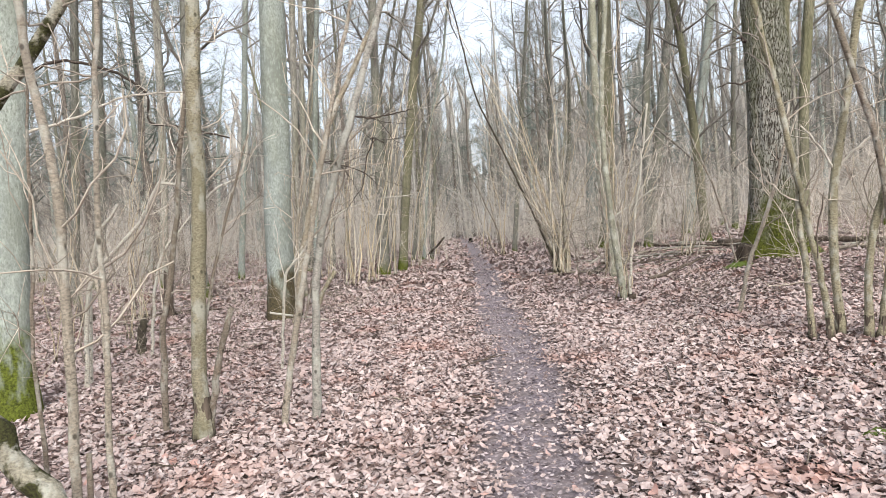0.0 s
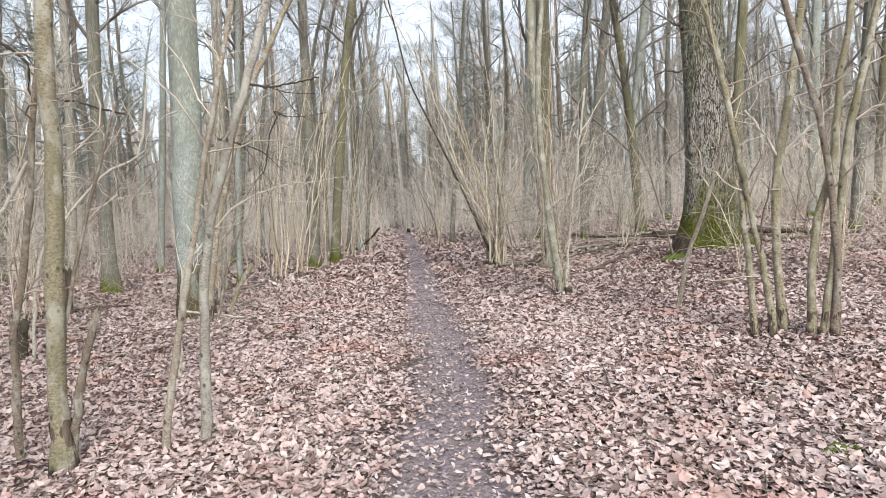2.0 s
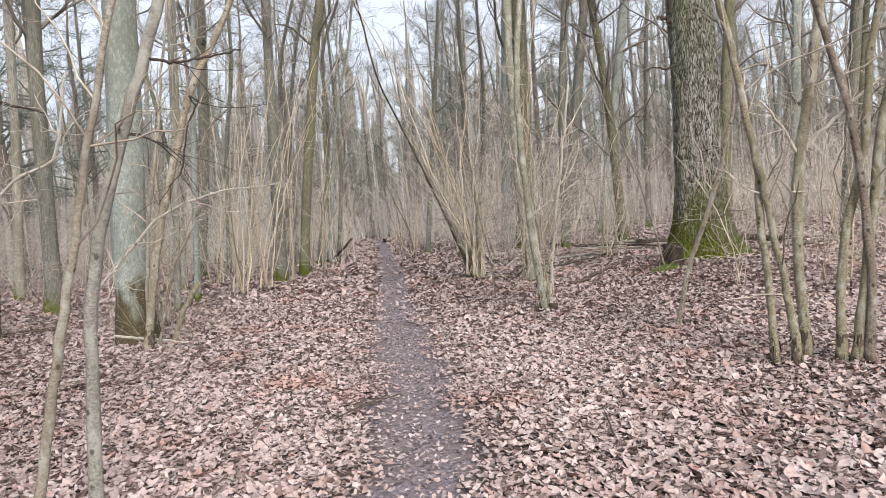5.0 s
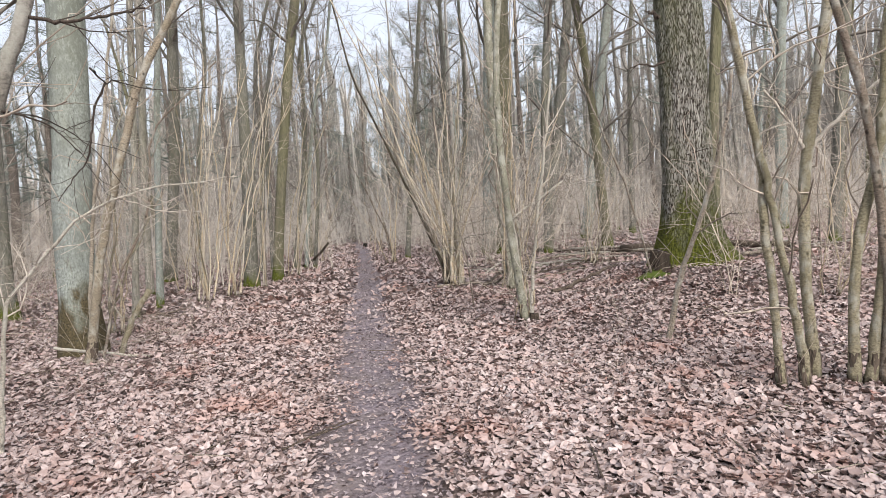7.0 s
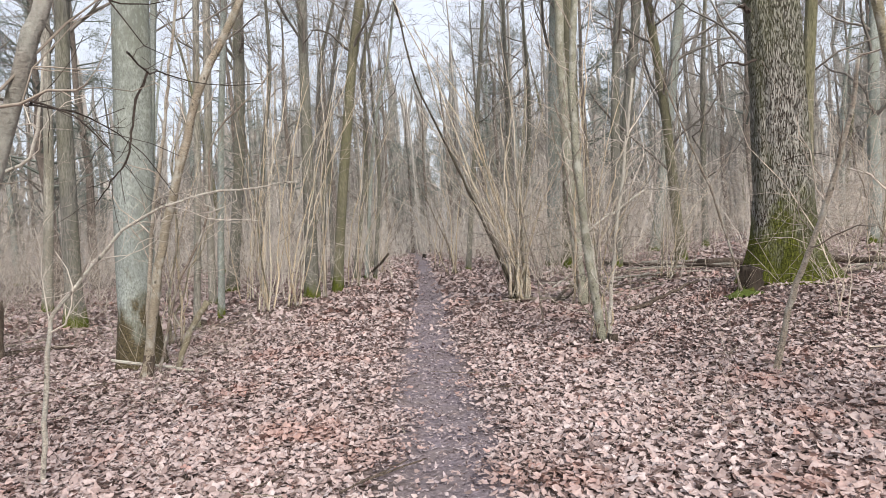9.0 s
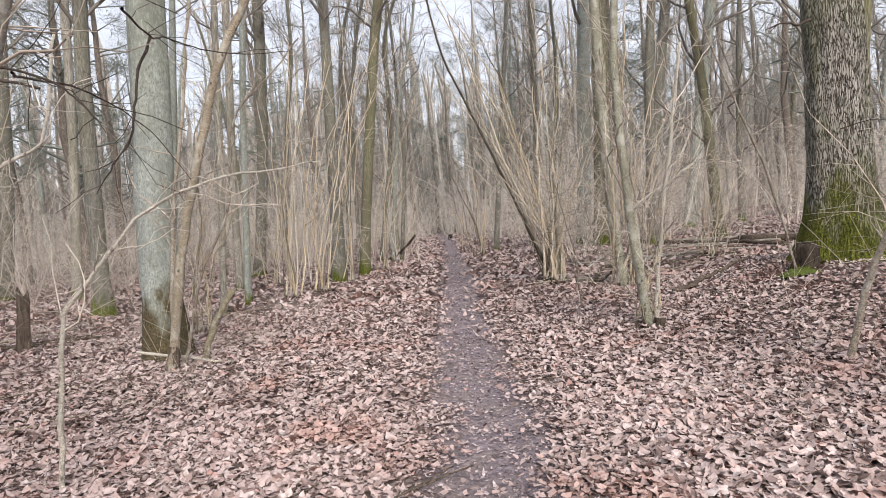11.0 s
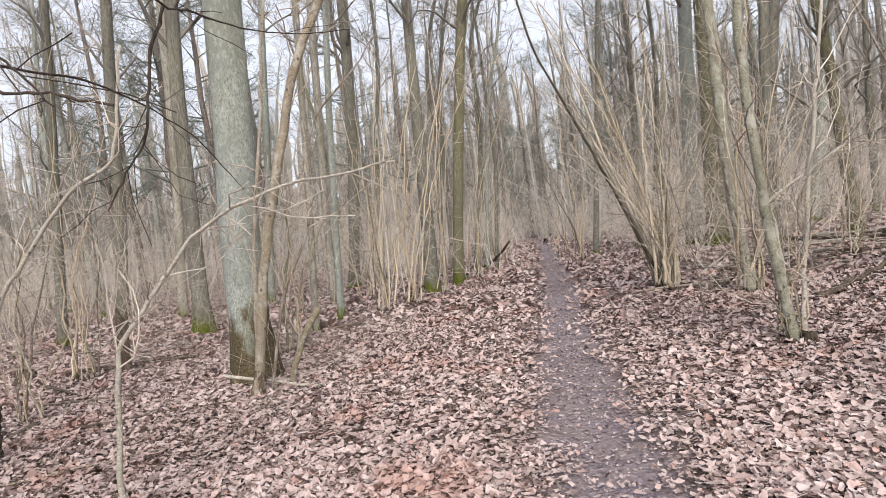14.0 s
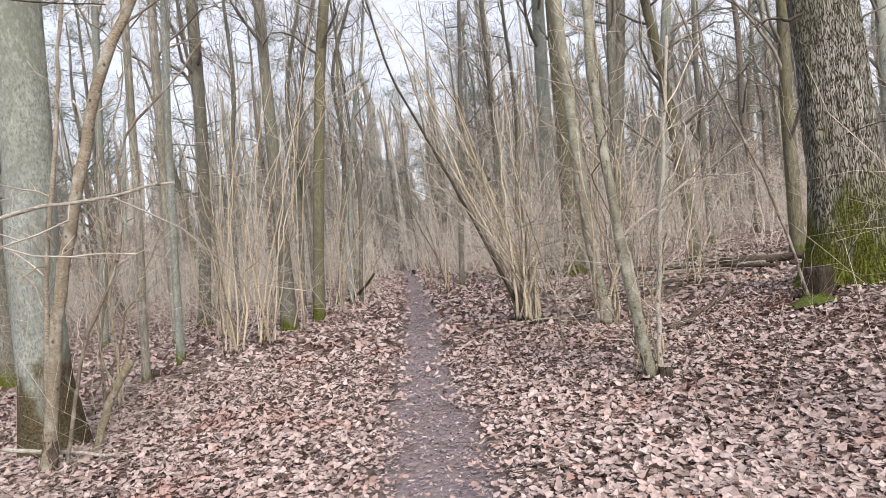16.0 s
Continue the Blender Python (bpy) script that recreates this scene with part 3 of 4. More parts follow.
trunk([(-4.01, 14.20, 0.08), (-3.81, 14.20, 2.44), (-3.64, 14.20, 4.66), (-3.54, 14.20, 6.10), (-3.08, 14.20, 13.09)], 0.060, 0.055, PALE, "slim pale trunk in the wood", flare=1.2, moss=0.2)
trunk([(-13.83, 22.00, 0.14), (-13.38, 22.00, 3.58), (-13.12, 22.00, 7.14), (-12.76, 22.00, 10.67), (-12.05, 22.00, 17.64)], 0.193, 0.177, DARK, "dark forest tree with bare twiggy crown", flare=1.2, moss=0.3)
trunk([(-10.66, 16.00, 0.14), (-10.27, 16.00, 4.29), (-9.90, 16.00, 7.90), (-9.17, 16.00, 14.86)], 0.11, 0.095, DARK, "dark forest tree with bare twiggy crown", flare=1.2, moss=0.3)
trunk([(-8.11, 21.00, 0.19), (-7.67, 21.00, 4.49), (-7.24, 21.00, 9.33), (-6.62, 21.00, 16.30)], 0.105, 0.09, GREY, "grey forest tree with bare twiggy crown", flare=1.2, moss=0.3)
trunk([(4.41, 22.00, 0.27), (4.65, 22.00, 4.49), (4.78, 22.00, 7.60), (5.07, 22.00, 14.59)], 0.274, 0.225, MOSSY, "greenish trunk behind the hazels", flare=1.2, moss=0.4)
trunk([(4.19, 24.00, 0.23), (4.45, 24.00, 4.05), (4.78, 24.00, 8.35), (5.30, 24.00, 15.33)], 0.232, 0.197, GREY, "grey forest tree with bare twiggy crown", flare=1.2, moss=0.3)
trunk([(7.93, 30.00, 0.30), (8.75, 30.00, 5.48), (9.45, 30.00, 9.81), (10.55, 30.00, 16.72)], 0.232, 0.209, DARK, "dark forest tree with bare twiggy crown", flare=1.2, moss=0.3)
trunk([(8.99, 28.00, 0.28), (9.80, 28.00, 4.92), (10.52, 28.00, 8.86), (11.78, 28.00, 15.75)], 0.236, 0.193, GREY, "grey forest tree with bare twiggy crown", flare=1.2, moss=0.3)
trunk([(10.96, 16.00, 0.24), (11.17, 16.00, 2.61), (11.41, 16.00, 5.80), (11.93, 16.00, 12.78)], 0.134, 0.122, DARK, "dark forest tree with bare twiggy crown", flare=1.2, moss=0.3)
trunk([(7.08, 14.20, 0.25), (7.25, 14.20, 3.18), (7.49, 14.20, 5.35), (8.28, 14.20, 12.30)], 0.106, 0.095, MOSSY, "greenish trunk behind the big oak", flare=1.2, moss=0.4)
trunk([(5.25, 20.00, 0.31), (5.45, 20.00, 4.33), (5.84, 20.00, 7.48), (6.69, 20.00, 14.43)], 0.126, 0.110, DARK, "dark forest tree with bare twiggy crown", flare=1.2, moss=0.3)
trunk([(-4.20, 16.00, 0.08), (-3.94, 16.00, 3.61), (-3.67, 16.00, 6.83), (-3.07, 16.00, 13.80)], 0.07, 0.06, GREY, "grey forest tree with bare twiggy crown", flare=1.2, moss=0.3)
trunk([(-10.31, 20.00, 0.15), (-9.96, 20.00, 4.52), (-9.72, 20.00, 8.59), (-9.32, 20.00, 15.58)], 0.13, 0.115, PALE, "pale forest tree with bare twiggy crown", flare=1.2, moss=0.3)
limb([(-8.20, 8.85, 4.82), (-7.12, 8.85, 4.19), (-6.50, 8.85, 4.03), (-6.08, 8.85, 4.21), (-5.61, 8.85, 4.27), (-4.92, 8.85, 4.06), (-4.55, 8.85, 3.81), (-4.44, 8.85, 3.64), (-4.46, 8.85, 3.31), (-3.97, 8.85, 3.20), (-3.31, 8.85, 2.98)], 0.031, 0.012, DARKSTEM, lichen_far)
limb([(-4.00, 5.70, 2.66), (-3.52, 5.70, 2.76), (-2.98, 5.70, 2.91), (-2.42, 5.70, 2.90)], 0.015, 0.007, PALESTEM, lichen)
trunk([(-3.94, 25.80, 0.15), (-3.56, 25.80, 4.46), (-3.59, 25.80, 7.49), (-2.79, 25.80, 10.36), (-1.73, 25.80, 14.22)], 0.088, 0.070, DARK, "slim forked dark tree beside the path", flare=1.2, moss=0.2, low=0.22)
trunk([(-3.51, 25.60, 0.16), (-3.19, 25.60, 5.38), (-2.62, 25.60, 8.28), (-1.98, 25.60, 10.14), (-0.67, 25.60, 13.93)], 0.077, 0.062, DARK, "slim forked dark tree beside the path", flare=1.2, moss=0.2, low=0.22)
trunk([(-2.72, 25.60, 0.16), (-1.89, 25.60, 5.20), (-1.82, 25.60, 7.75), (-0.93, 25.60, 9.96), (0.57, 25.60, 13.67)], 0.077, 0.062, DARK, "slim forked dark tree beside the path", flare=1.2, moss=0.2, low=0.22)
trunk([(-2.27, 25.40, 0.15), (-1.64, 25.40, 5.13), (-0.95, 25.40, 7.95), (-0.65, 25.40, 9.84), (-0.02, 25.40, 13.79)], 0.067, 0.054, GREY, "slim forked dark tree beside the path", flare=1.2, moss=0.2, low=0.22)
trunk([(-1.96, 25.40, 0.15), (-1.61, 25.40, 3.57), (-1.71, 25.40, 6.51), (-1.86, 25.40, 8.88), (-2.12, 25.40, 12.87)], 0.067, 0.054, DARK, "slim forked dark tree beside the path", flare=1.2, moss=0.2, low=0.22)
trunk([(-6.08, 25.80, 0.13), (-5.75, 25.80, 4.76), (-5.30, 25.80, 7.75), (-5.29, 25.80, 10.80), (-5.27, 25.80, 14.80)], 0.088, 0.070, DARK, "slim forked dark tree beside the path", flare=1.2, moss=0.2, low=0.22)
trunk([(1.46, 27.00, 0.15), (2.01, 27.00, 4.86), (2.75, 27.00, 9.85), (3.34, 27.00, 13.80)], 0.103, 0.082, DARK, "slim dark tree behind the hazels", flare=1.2, moss=0.2, low=0.25)
trunk([(2.93, 27.00, 0.17), (3.36, 27.00, 5.68), (3.53, 27.00, 9.71), (3.70, 27.00, 13.71)], 0.113, 0.090, DARK, "slim dark tree behind the hazels", flare=1.2, moss=0.2, low=0.25)
trunk([(3.40, 27.00, 0.18), (4.23, 27.00, 5.55), (4.30, 27.00, 9.57), (4.37, 27.00, 13.57)], 0.092, 0.074, DARK, "slim dark tree behind the hazels", flare=1.2, moss=0.2, low=0.25)
# poles and saplings beside the path
pole([(-1.64, 2.75, -0.09), (-1.94, 2.89, 0.21), (-2.33, 3.04, 0.60), (-2.77, 3.18, 1.01), (-3.18, 3.33, 1.40), (-3.22, 3.47, 1.72), (-3.02, 3.62, 2.03), (-2.93, 3.76, 2.26), (-2.78, 3.91, 2.58), (-2.52, 4.05, 3.05), (-1.82, 4.44, 4.32)], 0.068, 0.029, CROOK, "crooked mossy dark tree stem bent over", n=3)
pole([(-2.17, 4.85, -0.05), (-2.15, 4.85, 0.60), (-2.07, 4.85, 1.50), (-2.01, 4.85, 2.37), (-1.95, 4.85, 3.22), (-1.71, 4.85, 6.21)], 0.056, 0.048, OLIVE, "upright hazel pole with a dark swollen foot", foot=1.7)
pole([(-2.14, 4.87, -0.05), (-2.01, 4.87, 0.55), (-1.86, 4.87, 1.00)], 0.029, 0.023, BROWN, "short broken hazel shoot", n=0)
pole([(-2.22, 4.90, -0.05), (-2.12, 4.90, 0.78), (-1.90, 4.90, 1.57), (-1.62, 4.90, 2.33)], 0.017, 0.008, BROWN, "thin hazel shoot with fine twigs", n=4)
pole([(-2.57, 5.05, -0.06), (-2.54, 5.05, 0.68), (-2.43, 5.05, 1.19), (-2.31, 5.05, 1.84), (-2.18, 5.05, 2.64), (-2.04, 5.05, 3.43)], 0.028, 0.015, BROWN, "thin crooked hazel sapling", n=9)
pole([(-1.55, 4.95, -0.03), (-1.45, 4.95, 0.54), (-1.31, 4.95, 1.10), (-1.23, 4.95, 1.44), (-1.11, 4.95, 1.95), (-0.95, 4.95, 2.53), (-0.68, 4.95, 3.49)], 0.028, 0.013, TAN, "thin brown upright hazel sapling", n=7)
pole([(-2.16, 3.30, -0.11), (-2.12, 3.30, 1.07), (-2.10, 3.30, 1.87), (-2.19, 3.30, 2.60), (-2.22, 3.30, 3.07), (-2.28, 3.30, 4.07)], 0.028, 0.021, TAN, "slim pale sapling with fine twigs", n=7)
pole([(-1.95, 3.25, -0.10), (-1.86, 3.25, 1.18), (-1.87, 3.25, 1.49), (-1.82, 3.25, 2.13), (-1.75, 3.25, 2.84), (-1.67, 3.25, 3.84)], 0.019, 0.011, TAN, "slim pale sapling with fine twigs", n=7)
pole([(-2.13, 3.35, -0.11), (-2.10, 3.35, 0.42)], 0.017, 0.015, BROWN, "short cut brown sapling stub", n=0)
pole([(-2.40, 3.40, -0.11), (-2.38, 3.40, 0.41), (-2.40, 3.40, 0.94), (-2.35, 3.40, 1.52), (-2.27, 3.40, 2.52)], 0.014, 0.007, BROWN, "thin brown upright sapling shoot", n=6)
pole([(-3.88, 6.40, -0.01), (-3.90, 6.40, 1.11), (-4.00, 6.40, 1.24), (-4.32, 6.40, 1.45), (-4.40, 6.40, 1.64)], 0.025, 0.014, TAN, "thin bent pale hazel shoot", n=2)
pole([(-4.26, 6.60, -0.00), (-4.10, 6.60, 1.17), (-3.54, 6.60, 1.74), (-3.23, 6.60, 2.20), (-3.02, 6.60, 2.24), (-2.90, 6.60, 3.12)], 0.026, 0.017, PALESTEM, "kinked pale hazel shoot", n=6)
pole([(-4.34, 6.80, -0.00), (-4.18, 6.80, 1.48), (-3.83, 6.80, 2.02)], 0.023, 0.018, PALESTEM, "short broken pale hazel shoot", n=0)
pole([(-4.75, 8.60, 0.01), (-4.72, 8.60, 0.34), (-4.66, 8.60, 0.52)], 0.07, 0.05, DARKBROWN, "short dark rotten stump", n=0)
pole([(-2.21, 6.95, 0.00), (-2.10, 6.95, 0.96), (-2.03, 6.95, 1.17), (-1.74, 6.95, 1.47), (-1.47, 6.95, 1.71), (-1.10, 6.95, 1.84), (-0.73, 6.95, 1.87), (-0.43, 6.95, 1.89)], 0.018, 0.005, PALESTEM, "bent pale hazel sapling arching sideways", n=8)
pole([(-4.45, 8.30, 0.01), (-4.24, 8.30, 1.26), (-3.86, 8.30, 1.76), (-3.35, 8.30, 2.24), (-3.04, 8.30, 2.35), (-2.91, 8.30, 2.58), (-2.84, 8.30, 2.96), (-2.78, 8.30, 3.25)], 0.022, 0.012, PALESTEM, "kinked pale grey hazel sapling", n=4)
pole([(-2.97, 10.00, 0.07), (-2.78, 10.00, 1.08), (-2.55, 10.00, 2.00), (-2.31, 10.00, 2.72), (-2.06, 10.00, 3.44), (-1.64, 10.00, 4.18), (-0.40, 10.00, 6.35)], 0.054, 0.035, TANPOLE, "leaning hazel pole with dark foot", foot=1.5)
pole([(-2.85, 10.05, 0.06), (-2.57, 10.05, 1.06), (-2.33, 10.05, 1.50), (-2.13, 10.05, 1.95), (-2.02, 10.05, 2.75), (-1.57, 10.05, 3.20), (-1.22, 10.05, 3.56)], 0.018, 0.008, BROWN, "thin hazel shoot with fine twigs", n=8)
pole([(-2.97, 10.10, 0.07), (-2.90, 10.10, 1.08), (-2.77, 10.10, 2.02), (-2.58, 10.10, 2.89), (-2.46, 10.10, 3.65), (-2.29, 10.10, 4.63)], 0.025, 0.014, TAN, "thin hazel shoot with fine twigs", n=6)
pole([(-2.78, 10.40, 0.06), (-2.60, 10.40, 0.52), (-2.35, 10.40, 0.90)], 0.038, 0.035, OLIVE, "cut leaning hazel stub", n=0)
# curved tree with dark overhanging branches
curved = pole([(-1.34, 5.10, -0.03), (-1.22, 5.10, 1.27), (-1.08, 5.10, 1.74), (-0.98, 5.10, 2.04), (-0.90, 5.10, 2.27), (-0.83, 5.10, 2.46), (-0.16, 5.10, 4.34)], 0.036, 0.026, GREY2, "curved smooth grey sapling", n=0)
limb([(-0.61, 5.20, 2.22), (-0.74, 5.47, 2.31), (-0.78, 5.73, 2.30), (-0.84, 6.00, 2.38), (-0.80, 6.27, 2.40), (-0.69, 6.53, 2.43), (-0.52, 6.80, 2.50)], 0.005, 0.002, DARKSTEM, curved)
limb([(-0.79, 5.75, 2.31), (-0.86, 5.75, 2.16), (-0.91, 5.75, 1.93), (-0.99, 5.75, 1.83), (-1.08, 5.75, 1.71)], 0.007, 0.002, DARKSTEM, curved)
limb([(-0.99, 5.10, 2.06), (-0.88, 5.10, 2.03), (-0.76, 5.10, 1.97), (-0.66, 5.10, 1.86)], 0.005, 0.002, DARKSTEM, curved)
limb([(-0.84, 5.10, 2.44), (-0.69, 5.10, 2.41), (-0.54, 5.10, 2.42), (-0.34, 5.10, 2.45)], 0.009, 0.004, DARKSTEM, curved)
limb([(-1.05, 5.30, 2.09), (-1.21, 5.58, 2.15), (-1.18, 5.86, 2.17), (-1.15, 6.14, 2.12), (-1.14, 6.42, 2.04), (-1.10, 6.70, 1.83)], 0.005, 0.002, DARKSTEM, curved)
# stems under the oak
pole([(3.32, 6.50, 0.05), (3.30, 6.50, 0.77), (3.25, 6.50, 1.25), (3.26, 6.50, 1.65), (3.19, 6.50, 2.08), (3.11, 6.50, 2.59), (3.06, 6.50, 2.83), (2.67, 6.50, 4.79)], 0.032, 0.026, OLIVE, "olive hazel pole leaning", n=9, foot=1.4)
pole([(3.48, 6.45, 0.05), (3.42, 6.45, 0.61), (3.34, 6.45, 1.09), (3.26, 6.45, 1.57), (3.23, 6.45, 1.72)], 0.035, 0.024, OLIVE, "olive hazel pole leaning", n=2, foot=1.4)
fork = pole([(3.64, 6.60, 0.06), (3.62, 6.60, 1.02), (3.67, 6.60, 1.71), (3.77, 6.60, 2.23), (3.89, 6.60, 2.82), (4.37, 6.60, 5.27)], 0.043, 0.034, OLIVE, "thick olive green hazel pole", n=8, foot=1.4)
limb([(3.67, 6.60, 1.75), (3.55, 6.60, 1.98), (3.37, 6.60, 2.22)], 0.015, 0.007, PALESTEM, fork)
limb([(3.66, 6.60, 1.73), (3.80, 6.60, 1.88), (4.07, 6.60, 2.09), (4.39, 6.60, 2.33)], 0.018, 0.010, PALESTEM, fork)
pole([(3.79, 6.40, 0.05), (3.83, 6.40, 0.74), (3.93, 6.40, 1.28), (4.06, 6.40, 1.70), (4.13, 6.40, 2.28), (4.25, 6.40, 2.89), (4.61, 6.40, 4.85)], 0.038, 0.023, OLIVE, "upright olive green hazel pole", n=8, foot=1.4)
pole([(3.86, 6.35, 0.05), (3.94, 6.35, 0.42), (4.05, 6.35, 1.11), (4.15, 6.35, 1.77), (4.40, 6.35, 2.71), (4.92, 6.35, 4.64)], 0.040, 0.026, OLIVE, "upright olive green hazel pole", n=8, foot=1.4)
pole([(3.95, 6.30, 0.05), (4.01, 6.30, 0.81), (3.95, 6.30, 1.58), (3.86, 6.30, 2.19), (3.71, 6.30, 2.72), (3.16, 6.30, 4.65)], 0.034, 0.026, BROWN, "dark curved hazel pole", n=6, foot=1.4)
pole([(3.33, 8.35, 0.06), (3.46, 8.23, 0.74), (3.60, 8.11, 1.23), (3.74, 7.99, 1.75), (3.83, 7.87, 2.30), (3.82, 7.75, 2.63)], 0.030, 0.016, TAN, "leaning dead hazel stick", n=2)
pole([(4.64, 11.60, 0.36), (4.38, 11.60, 1.52), (4.12, 11.60, 2.31), (3.83, 11.60, 3.09), (3.61, 11.60, 3.77), (3.50, 11.60, 4.16)], 0.018, 0.009, BROWN, "thin dark leaning sapling", n=6)
pole([(1.85, 14.50, 0.17), (1.40, 14.50, 1.42), (0.94, 14.50, 2.60), (0.51, 14.50, 3.66), (0.22, 14.50, 4.41), (-0.00, 14.50, 5.59), (-0.19, 14.50, 6.58)], 0.030, 0.014, DARKBROWN, "long dark hazel stem leaning over the path", n=9)
pole([(1.83, 14.60, 0.17), (1.53, 14.60, 1.22), (1.04, 14.60, 2.60), (0.69, 14.60, 3.60), (0.51, 14.60, 4.49), (0.39, 14.60, 5.08)], 0.024, 0.012, TAN, "long hazel stem leaning over the path", n=8)
pole([(2.36, 10.45, 0.03), (2.26, 10.45, 1.16), (2.20, 10.45, 1.98), (2.19, 10.45, 2.97), (2.24, 10.45, 3.62), (2.44, 10.45, 5.61)], 0.052, 0.036, SAGE, "upright hazel pole with dark foot", n=8, foot=1.4)
pole([(2.86, 13.50, 0.11), (2.75, 13.50, 1.42), (2.71, 13.50, 3.08), (2.73, 13.50, 4.74), (2.77, 13.50, 6.74)], 0.094, 0.073, SAGE, "upright greenish hazel pole", n=8, foot=1.1)
pole([(2.42, 10.40, 0.04), (2.55, 10.40, 1.10), (2.69, 10.40, 1.91), (2.81, 10.40, 2.61), (2.91, 10.40, 3.20)], 0.026, 0.014, PALESTEM, "slender pale hazel stem", n=8)
pole([(2.38, 10.45, 0.04), (2.31, 10.45, 1.24), (2.28, 10.45, 1.42), (2.67, 10.45, 1.67), (3.01, 10.45, 1.89)], 0.020, 0.012, PALESTEM, "slender pale bent hazel stem", n=5)
pole([(1.90, 12.04, 0.10), (1.86, 12.04, 0.75), (1.74, 12.04, 1.45), (1.60, 12.04, 2.10)], 0.013, 0.006, BROWN, "thin dark sapling beside the hazel clump", n=4)
pole([(2.36, 13.85, 0.10), (2.62, 14.00, 0.24), (2.92, 14.15, 0.42)], 0.024, 0.017, DARKBROWN, "dark broken stick leaning from the litter", n=0)
pole([(2.52, 15.95, 0.12), (2.95, 16.05, 0.38), (3.42, 16.15, 0.66)], 0.017, 0.012, PALESTEM, "pale dead stick leaning out of the litter", n=0)
# hazel stools
hazel_stool(1.88, 14.55, [(-1.90, 5.38), (-1.55, 4.75), (-1.38, 3.39), (-0.96, 2.10), (-0.41, 3.71), (0.00, 4.49), (0.10, 3.35), (0.06, 2.24), (0.59, 3.74), (0.81, 2.60), (1.04, 3.03), (-1.07, 2.77), (-0.31, 2.95), (0.48, 2.00), (0.49, 4.41), (-0.70, 3.19), (-1.20, 4.12)], 0.0521, 3, "dense hazel clump with fanning stems beside the path", 12)
hazel_stool(2.42, 10.47, [(-0.12, 3.46), (-0.17, 2.80), (0.46, 2.37), (0.47, 1.71), (-0.12, 1.12), (-0.53, 1.28), (0.66, 1.13), (0.24, 1.57)], 0.0222, 4, "hazel clump with mossy cut foot", 2)
hazel_stool(2.91, 13.60, [(-0.15, 4.53), (-0.69, 2.94), (0.03, 3.67), (0.42, 2.94), (0.56, 2.09), (0.04, 2.33), (-0.58, 1.83), (0.81, 2.88)], 0.0518, 5, "hazel clump of slender stems", 4)
hazel_stool(-3.37, 16.40, [(-0.15, 3.90), (0.27, 5.35), (0.39, 4.40), (0.70, 5.98), (0.81, 4.92), (1.05, 3.96), (-0.15, 2.96), (1.09, 5.22), (1.44, 4.25), (0.21, 3.38)], 0.0425, 6, "tight hazel clump of straight stems", 2)
hazel_stool(-2.92, 17.00, [(0.55, 4.60), (1.23, 5.09), (1.73, 4.18), (1.26, 3.29), (0.50, 3.15), (0.28, 4.40), (1.91, 4.75), (1.06, 5.72)], 0.0446, 7, "tight hazel clump of straight stems", 1)
hazel_stool(-6.50, 11.70, [(0.13, 3.32), (0.55, 3.60), (0.78, 3.23), (1.26, 4.00), (-0.19, 2.33), (0.48, 4.54), (0.56, 2.58)], 0.0350, 8, "hazel clump of brown stems")
hazel_stool(4.98, 15.55, [(0.15, 2.35), (0.49, 2.99), (0.70, 2.37), (-0.21, 1.62), (0.90, 1.76), (0.23, 1.46)], 0.0352, 9, "small hazel clump near fallen branches")
hazel_stool(-2.62, 19.00, [(0.51, 5.41), (1.13, 4.21), (1.55, 5.39), (1.00, 6.58), (0.07, 5.90)], 0.040, 10, "hazel clump behind the path edge", 0)
hazel_stool(-2.23, 22.00, [(1.56, 3.46), (1.18, 4.33), (1.17, 2.85), (0.97, 5.34), (0.34, 4.28), (1.31, 6.11)], 0.040, 11, "arching hazel clump beside the path", 1)
hazel_stool(0.86, 24.00, [(-1.43, 3.78), (-0.59, 3.30), (0.04, 4.11), (0.75, 4.19), (1.36, 3.39), (-1.22, 2.48)], 0.0456, 12, "hazel clump beside the path")
hazel_stool(0.25, 30.00, [(-0.73, 2.66), (-0.08, 3.28), (0.63, 3.42), (1.28, 3.10)], 0.0493, 13, "hazel clump beside the path")
hazel_stool(-2.10, 29.00, [(0.13, 4.03), (0.56, 2.84), (0.95, 3.24), (1.04, 2.10), (0.04, 5.18)], 0.0474, 14, "hazel clump beside the path")
hazel_stool(-5.50, 8.20, [(-0.05, 2.80), (0.31, 2.91), (0.57, 2.34), (0.92, 3.06), (-0.12, 1.64)], 0.0302, 15, "hazel clump of brown stems")
hazel_stool(-5.52, 9.80, [(0.22, 2.89), (0.60, 3.57), (0.75, 2.38), (-0.19, 2.02)], 0.0326, 16, "hazel clump of brown stems")
hazel_stool(-3.71, 12.50, [(0.13, 3.41), (0.53, 2.80), (0.93, 2.20), (-0.25, 2.09), (0.76, 3.89)], 0.0418, 17, "hazel clump of brown stems")
hazel_stool(-4.83, 20.00, [(0.11, 4.45), (0.48, 3.66), (-0.33, 2.95), (1.17, 4.69)], 0.0468, 18, "hazel clump of slender stems")
hazel_stool(8.28, 14.00, [(-0.40, 3.00), (0.09, 3.51), (0.50, 2.72), (0.99, 3.13), (0.21, 1.64)], 0.0354, 19, "hazel clump of slender stems")
hazel_stool(6.10, 9.50, [(-0.03, 2.13), (0.20, 2.46), (0.38, 1.76), (0.56, 2.30)], 0.0245, 20, "hazel clump of slender stems")
# fallen wood
fallen([(3.20, 12.10), (4.75, 13.35)], 0.036, "thin dark rotten log on the leaves")
